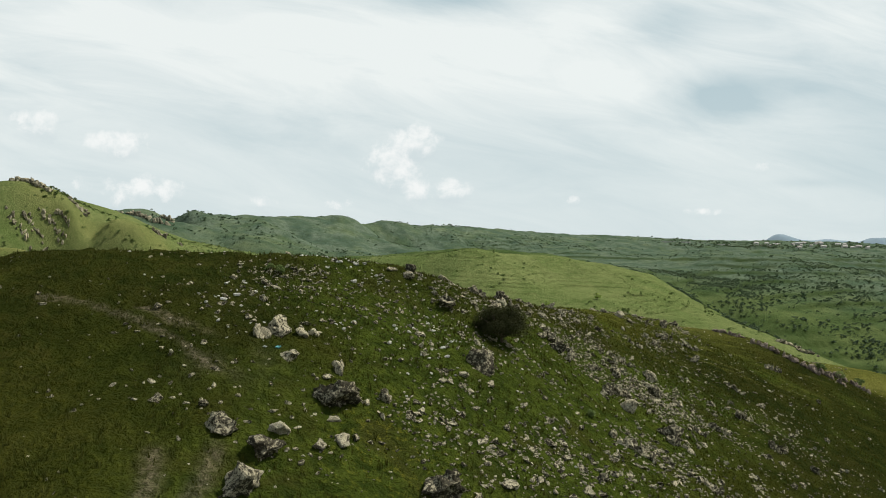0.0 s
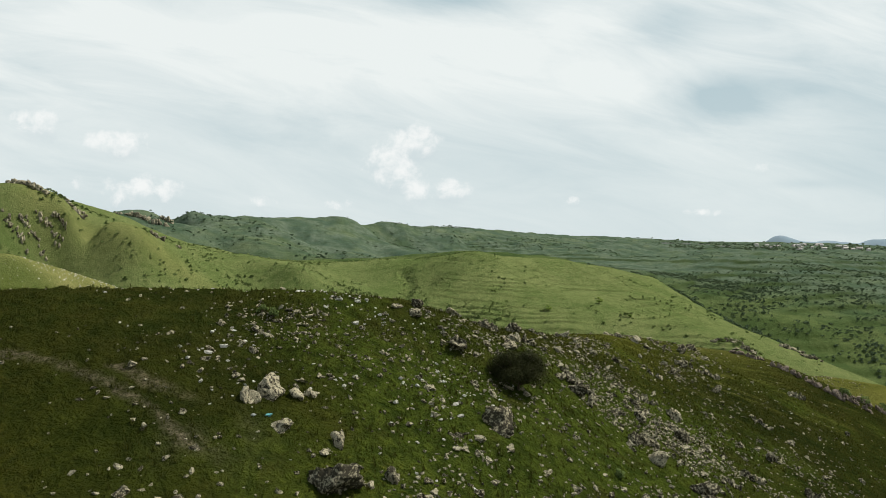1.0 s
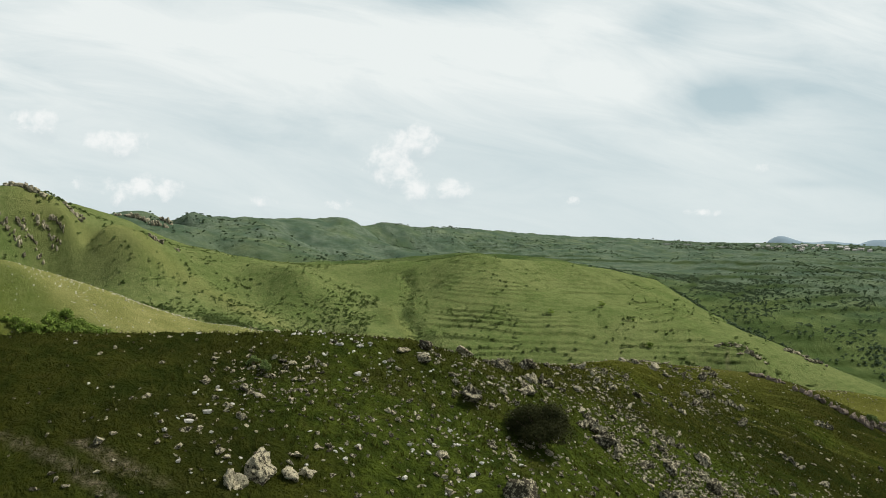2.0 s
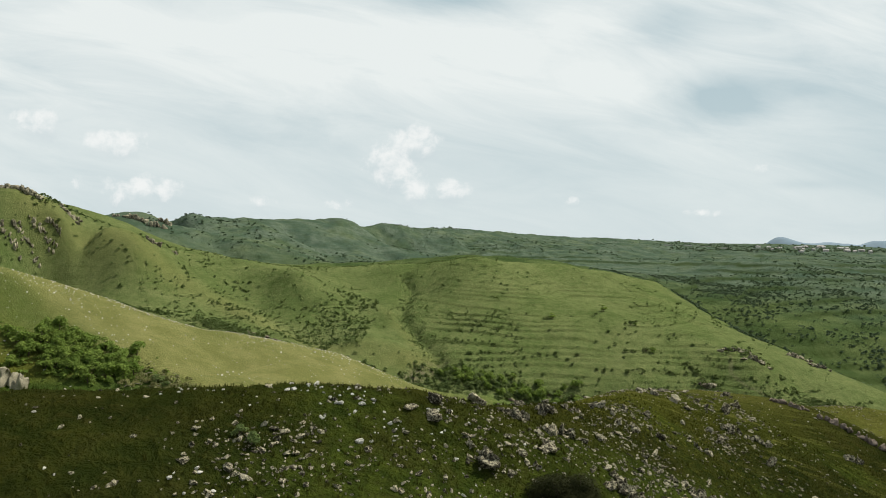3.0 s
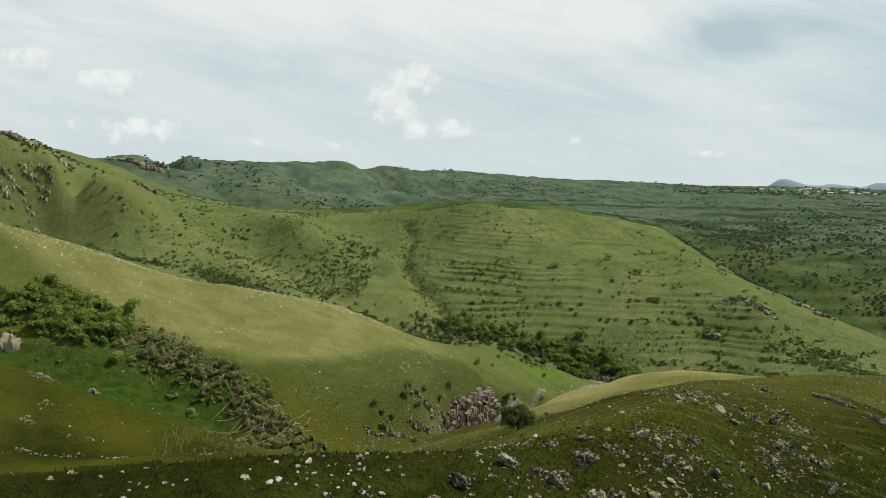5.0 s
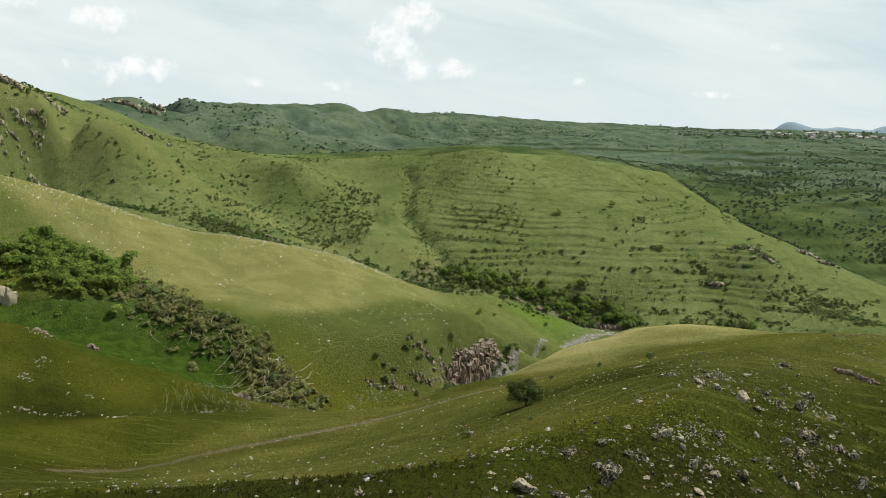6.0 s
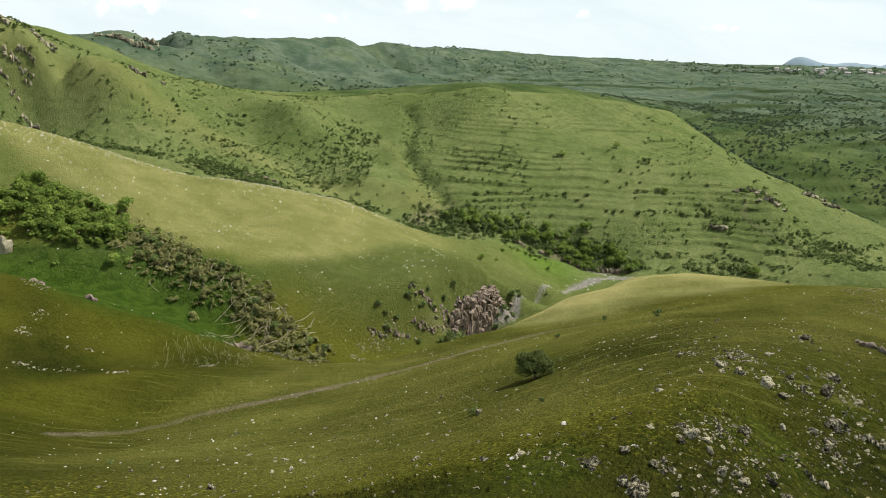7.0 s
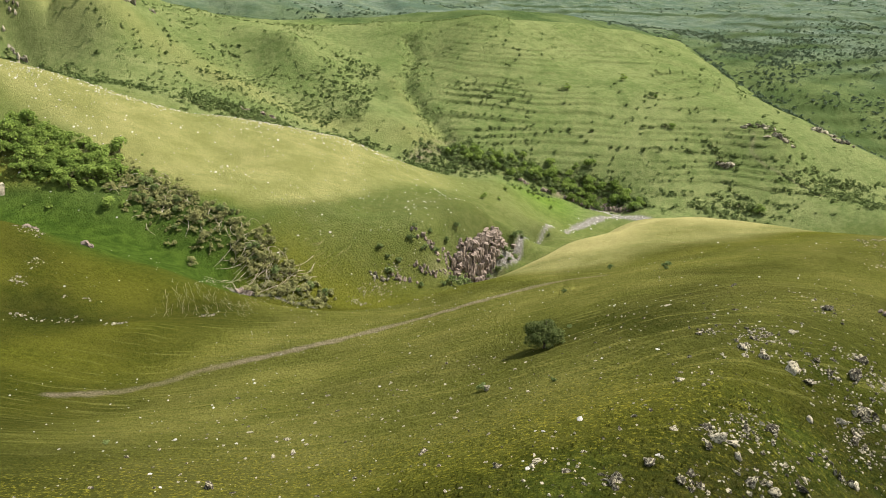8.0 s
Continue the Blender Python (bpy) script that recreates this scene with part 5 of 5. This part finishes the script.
bushes(list(zip(xs, ys)), shrub_kinds, "shrub", "small shrub growing along an old terrace", "shrub", "shrubs on the terraced hill", 0.7, 1.4)


def crown_bits(seed, leaves, leaf):
    lobes = bush_lobes(seed, 1.0, 0.85, 5)
    return leaf_cloud(seed, leaves, leaf, lobes)


bits_mid = [crown_bits(600 + i, 66, 0.30) for i in range(6)]
bits_far = [crown_bits(620 + i, 26, 0.42) for i in range(6)]


def shrub_stuff(name, how_many, x_range, y_range, density, sizes, bits, mat, label, seed):
    sx, sy, gg = scatter(how_many, x_range, y_range, density, seed)
    return joined(name, bits, sx, sy, sizes[0] * 0.7 + (sizes[1] * 1.15 - sizes[0] * 0.7) * gg.uniform(0, 1, len(sx)) ** 2.1, mat, label, "shrubs", 0.05, 0.2, lean=0.1, smooth_shading=False)


shrub_stuff("terrace_shrubs", 3000, (-30, 330), (430, 740), lambda x, y: (0.02 + 0.7 * terrace_lines(x, y)) * np.clip(0.25 + 1.6 * fbm(x, y, 40, 3, 92), 0.02, 1) * (0.3 + spread(y, 470, 45) * (1 + 0.8 * smooth(100, 240, x))), (0.6, 2.3), bits_mid, LEAF_SHRUB, "low shrubs dotted along the hill terraces", 16)
GULLY = [(-300, 505), (-253, 484), (-217, 455), (-182, 434), (-159, 446), (-138, 458), (-108, 452), (-70, 458), (-28, 456), (0, 460)]
shrub_stuff("gully_shrubs", 1900, (-310, 10), (400, 520), lambda x, y: np.exp(-(along(x, y, GULLY) / 15) ** 2) * np.clip(0.5 + 2 * fbm(x, y, 25, 2, 93), 0.05, 1), (1.3, 3.9), bits_mid, LEAF_SHRUB, "dense shrubs along the gully behind the ridge", 17)
shrub_stuff("spur_shrubs", 2200, (-330, -60), (430, 640), lambda x, y: 0.04 + 0.9 * np.clip(2.4 * fbm(x, y, 60, 4, 94), 0, 1) * (1 - smooth(-70, -20, x)), (0.6, 3.0), bits_mid, LEAF_SHRUB, "shrubs scattered on the spur slopes", 18)
shrub_stuff("gully_brush", 950, (-150, -40), (232, 288), lambda x, y: np.exp(-(along(x, y, BRUSH) / 6.5) ** 2), (0.9, 2.6), bits_mid, LEAF_BROWN, "tangled half-bare brush along the gully side", 54)
shrub_stuff("thicket_shrubs", 260, (-178, -100), (248, 292), lambda x, y: np.exp(-((x + 141) / 21) ** 2 - ((y - 269) / 10) ** 2), (1.4, 3.2), bits_mid, LEAF_GREEN, "green undergrowth of the gully thicket", 55)
shrub_stuff("slope_shrubs", 2800, (-260, 60), (490, 760), lambda x, y: 0.03 + 0.7 * np.clip(2.3 * fbm(x, y, 50, 4, 95), 0, 1) + 0.9 * np.exp(-(along(x, y, DITCH) / 9) ** 2), (0.6, 2.5), bits_mid, LEAF_SHRUB, "shrubs over the middle slope and its ditch", 19)
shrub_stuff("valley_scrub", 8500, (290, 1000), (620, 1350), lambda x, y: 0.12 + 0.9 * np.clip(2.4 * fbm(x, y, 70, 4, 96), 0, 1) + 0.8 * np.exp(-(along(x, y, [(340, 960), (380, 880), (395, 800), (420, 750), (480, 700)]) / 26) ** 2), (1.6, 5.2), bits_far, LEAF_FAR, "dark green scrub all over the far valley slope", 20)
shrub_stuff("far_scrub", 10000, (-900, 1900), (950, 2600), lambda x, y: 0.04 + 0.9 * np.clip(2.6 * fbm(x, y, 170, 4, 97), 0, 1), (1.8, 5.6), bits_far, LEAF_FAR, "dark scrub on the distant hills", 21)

# bleached dead boughs that lie across the gully
pieces = []
g = np.random.default_rng(31)
def bough(x0, y0, x1, y1, bow, lift, thick):
    line = []
    for k in range(9):
        s = k / 8
        side = bow * math.sin(math.pi * s)
        px, py = x0 + (x1 - x0) * s - (y1 - y0) * side, y0 + (y1 - y0) * s + (x1 - x0) * side
        line.append((px, py, ground_z(px, py) + 0.12 + lift * math.sin(math.pi * s) ** 0.8))
    return tube(line, np.linspace(thick, thick * 0.35, 9), 4)


for i in range(46):
    x0, y0 = g.normal(-62, 7), g.normal(249, 4)
    length = g.uniform(5, 15)
    a = math.radians(g.normal(-125, 22))
    pieces.append(bough(x0, y0, x0 + length * math.cos(a), y0 + length * math.sin(a), g.normal(0.12, 0.1), g.uniform(0.2, 1.1), g.uniform(0.05, 0.11)))
for i in range(60):
    x0, y0 = BRUSH[int(g.integers(1, 6))]
    x0, y0 = x0 + g.normal(0, 5), y0 + g.normal(0, 4)
    length, a = g.uniform(2.5, 7), math.radians(g.normal(-40, 40))
    pieces.append(bough(x0, y0, x0 + length * math.cos(a), y0 + length * math.sin(a), g.normal(0, 0.15), g.uniform(0.4, 1.6), g.uniform(0.06, 0.12)))
v, f = gathered(pieces)
tagged(new("dead_branches", mesh_of("dead_branches", v, f, DEAD_WOOD)), "bleached bare boughs lying in the gully brush", "branches", kind="stuff")


# dry stalks combed down over the round hummock, and a few more up the slope
pieces = []
for i in range(130):
    u = g.uniform(0, 1)
    x0, y0 = -77 + 23 * u + g.normal(0, 1), 204 - 3 * u + g.normal(0, 5)
    pieces.append(bough(x0, y0, x0 + g.uniform(1, 3), y0 - g.uniform(2, 6), g.normal(-0.05, 0.03), 0.0, g.uniform(0.02, 0.04)))
for i in range(14):
    x0, y0 = g.normal(-45, 4), g.normal(262, 4)
    pieces.append(bough(x0, y0, x0 - g.uniform(2, 4), y0 - g.uniform(2, 5), g.normal(0.1, 0.05), 0.1, 0.06))
v, f = gathered(pieces)
tagged(new("dry_stalks", mesh_of("dry_stalks", v, f, STALK)), "pale dry stalks combed over the round hummock", "stalks", kind="stuff")

# rubble patches on the spur and below the cliff
RUBBLE = ((-98.4, 177.3, 2.0), (-90.3, 178.7, 1.6), (-91.1, 190.7, 0.9), (-96.2, 189.5, 0.9), (-77.6, 176.6, 1.5), (-107, 199, 1.6), (-106, 190, 1.8), (-22.3, 263.4, 4), (-27, 255.4, 3), (-33.8, 246, 2.4), (-32, 252, 2), (-62, 190, 1.5), (-76.7, 233.6, 1.5), (-72.8, 235.6, 1.6), (-68, 236, 2.0), (-117, 215, 2.5))
rubble_spots = lambda x, y: np.maximum.reduce([spread(np.hypot(x - cx, y - cy), 0, cr) for cx, cy, cr in RUBBLE])
xs, ys, g = scatter(620, (-122, -12), (172, 272), rubble_spots, 68)
joined("rubble_stones", stones_small, xs, ys, np.clip(g.lognormal(-1.0, 0.45, len(xs)), 0.15, 0.9), PALE_STONE, "patches of pale rubble on the grassy slopes", "stones", 0.04, 0.3, smooth_shading=False)

# undergrowth of the stream bank and low bushes at the foot of the hill
shrub_stuff("bank_undergrowth", 620, (-8, 128), (440, 500), lambda x, y: np.exp(-(along(x, y, BANK) / 9.0) ** 2), (1.2, 4.2), bits_mid, LEAF_SHRUB, "dark undergrowth of the stream bank thicket", 56)
shrub_stuff("foot_shrubs", 420, (140, 330), (425, 600), lambda x, y: np.maximum.reduce([spread(np.hypot(x - cx, y - cy), 0, cr) for cx, cy, cr in ((166, 451, 9), (188, 453, 12), (192, 497, 6), (248, 470, 16), (258, 495, 12), (236, 522, 10), (270, 480, 9), (188, 509, 6))]), (1.5, 4.5), bits_mid, LEAF_SHRUB, "clumps of shrubs low on the terraced hill", 57)


# ---- grass tufts on the near hill ----
def tuft_shape(seed, blades):
    gg = np.random.default_rng(seed)
    vs, fs = [], []
    for i in range(blades):
        a, tilt_by, h, w = gg.uniform(0, 6.28), gg.uniform(0.1, 0.7), gg.uniform(0.5, 1.0), gg.uniform(0.05, 0.09)
        r = gg.uniform(0, 0.35)
        bx, by = r * math.cos(a * 1.7), r * math.sin(a * 1.7)
        tip = (bx + math.cos(a) * tilt_by * h, by + math.sin(a) * tilt_by * h, h)
        vs += [(bx - math.sin(a) * w, by + math.cos(a) * w, -0.1), (bx + math.sin(a) * w, by - math.cos(a) * w, -0.1), tip]
        fs.append((3 * i, 3 * i + 1, 3 * i + 2))
    return np.array(vs), np.array(fs)


tufts = [tuft_shape(700 + i, 7) for i in range(6)]
xs, ys, g = scatter(34000, (-45, 70), (26, 118), lambda x, y: (0.2 + 0.9 * np.clip(0.2 + 1.8 * fbm(x, y, 5, 3, 98), 0, 1)) * (1 - smooth(72, 90, y - 0.5 * x)), 22)
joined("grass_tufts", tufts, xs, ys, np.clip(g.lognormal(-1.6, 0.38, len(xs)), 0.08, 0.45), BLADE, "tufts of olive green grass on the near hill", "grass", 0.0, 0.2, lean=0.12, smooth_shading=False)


# ---- litter ----
def crumpled(name, x, y, size, colour, label):
    v, f = rock_shape(int(size * 1000), 3, 14, 0.35, (size, size * 0.8, size * 0.45))
    m = make_plain_material(name + "_plastic", tuple(c * 0.7 for c in colour), colour, 9.0, 0.4)
    ob = new(name, mesh_of(name, v, f, m, False))
    ob.location = (x, y, ground_z(x, y))
    return tagged(ob, label, "litter")


crumpled("plastic_bag", -9.2, 43.7, 0.42, (0.16, 0.42, 0.42), "crumpled turquoise plastic bag lying in the grass")
crumpled("paper_scrap", -9.9, 43.5, 0.30, (0.7, 0.7, 0.68), "crumpled white paper scrap lying in the grass")


# ---- the village far off ----
WALL = make_plain_material("whitewashed_wall", (0.40, 0.37, 0.32), (0.66, 0.63, 0.57), 0.6)
ROOF = make_plain_material("grey_roof_sheet", (0.16, 0.13, 0.11), (0.52, 0.50, 0.47), 0.5)
GLASS = make_plain_material("dark_window_glass", (0.03, 0.035, 0.04), (0.06, 0.07, 0.08), 1.0, 0.2)


def box(cx, cy, cz, wx, wy, wz):
    v = np.array([(sx, sy, sz) for sx in (-0.5, 0.5) for sy in (-0.5, 0.5) for sz in (-0.5, 0.5)]) * (wx, wy, wz) + (cx, cy, cz)
    return v, np.array([(0, 1, 3, 2), (4, 6, 7, 5), (0, 4, 5, 1), (2, 3, 7, 6), (0, 2, 6, 4), (1, 5, 7, 3)])


def house_parts(wide, deep, high):
    wall = mesh_of("house_wall", *box(0, 0, high / 2 - 1, wide, deep, high + 2), WALL, False)
    e, r = 0.5, high + deep * 0.28
    v = np.array([(-wide / 2 - e, -deep / 2 - e, high - 0.1), (wide / 2 + e, -deep / 2 - e, high - 0.1), (wide / 2 + e, deep / 2 + e, high - 0.1), (-wide / 2 - e, deep / 2 + e, high - 0.1), (-wide / 2 - e, 0, r), (wide / 2 + e, 0, r)])
    v = np.concatenate([v, v + (0, 0, 0.25)])
    f = np.array([(0, 4, 5, 1), (2, 5, 4, 3), (6, 7, 11, 10), (8, 9, 10, 11), (0, 1, 7, 6), (2, 3, 9, 8), (3, 4, 10, 9), (4, 0, 6, 10), (1, 5, 11, 7), (5, 2, 8, 11)])
    roof = mesh_of("house_roof", v, f, ROOF, False)
    pane = mesh_of("house_window", *box(0, 0, 0, 1.3, 0.12, 1.5), GLASS, False)
    return wall, roof, pane


kinds = [house_parts(w, d, h) for w, d, h in ((11, 8, 4), (14, 9, 5), (9, 8, 6))]
g = np.random.default_rng(41)
for i in range(30):
    hx = 1080 + 420 * g.uniform(0, 1) ** 0.7
    hy = 2300 + 0.25 * (hx - 1150) + g.uniform(-110, 160)
    ob = new("house")
    ob.matrix_basis = pose(hx, hy, ground_z(hx, hy), 0, 0, g.uniform(-30, 30)) @ Matrix.Scale(g.uniform(0.9, 1.4), 4)
    k = int(g.integers(3))
    wall, roof, pane = kinds[k]
    part("wall", wall, ob)
    part("roof", roof, ob)
    for wx in (-3, 0, 3):
        part("window", pane, ob, at=(wx, -(8, 9, 8)[k] / 2 - 0.03, 2.4))
    tagged(ob, "distant pale village house with a gabled sheet roof", "house", "houses of the village")
SHED = mesh_of("shed_roof", *box(0, 0, 3.2, 46, 9, 0.5), WALL, False)
SHED_WALL = mesh_of("shed_wall", *box(0, 0, 1, 45, 8, 4), WALL, False)
for sx, sy in ((815, 2390), (880, 2410), (945, 2400), (1010, 2380), (1110, 2330), (1180, 2385)):
    ob = new("farm_shed")
    ob.matrix_basis = pose(sx, sy, ground_z(sx, sy), 0, 0, g.uniform(-8, 8))
    part("wall", SHED_WALL, ob)
    part("roof", SHED, ob)
    tagged(ob, "long low whitish farm shed on the far plateau", "shed", "sheds on the plateau")
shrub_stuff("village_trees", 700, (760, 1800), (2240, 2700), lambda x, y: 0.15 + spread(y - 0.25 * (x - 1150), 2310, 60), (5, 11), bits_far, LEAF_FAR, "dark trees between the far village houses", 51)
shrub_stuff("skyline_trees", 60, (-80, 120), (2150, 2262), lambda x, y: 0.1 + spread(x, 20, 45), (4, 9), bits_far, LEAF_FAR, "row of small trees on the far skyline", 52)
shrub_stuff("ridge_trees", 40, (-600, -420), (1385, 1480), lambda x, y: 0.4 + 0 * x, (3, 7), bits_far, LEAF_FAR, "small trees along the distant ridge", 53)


# ---- mountains on the horizon ----
def mountains():
    m, b, shader, place = material("haze_blue_mountain")
    # the mountains' blue is distance haze painted as base colour
    b.link(b.mix(b.ramp(b.noise(place, 0.004, 4.0), 0.35, 0.65), (0.15, 0.21, 0.25), (0.19, 0.25, 0.29)), shader.inputs["Base Color"])
    shader.inputs["Roughness"].default_value = 1.0
    verts, faces = [], []
    cols, rows = 160, 10
    for j in range(cols):
        u = j / (cols - 1)
        x = 1650 + 1500 * u
        profile = 18 + 92 * math.exp(-((x - 2060) / 130) ** 2) + 62 * math.exp(-((x - 2330) / 160) ** 2) + 78 * math.exp(-((x - 2700) / 220) ** 2) + 10 * noise.noise((x * 0.012, 0, 0))
        for i in range(rows):
            s = i / (rows - 1)
            verts.append((x, 3900 + 260 * s, -70 + (profile + 6) * math.sin(math.pi * s)))
    faces = [(j * rows + i, (j + 1) * rows + i, (j + 1) * rows + i + 1, j * rows + i + 1) for j in range(cols - 1) for i in range(rows - 1)]
    return tagged(new("backdrop", mesh_of("backdrop", verts, faces, m)), "low blue mountains on the horizon", "mountains", kind="structure")


mountains()
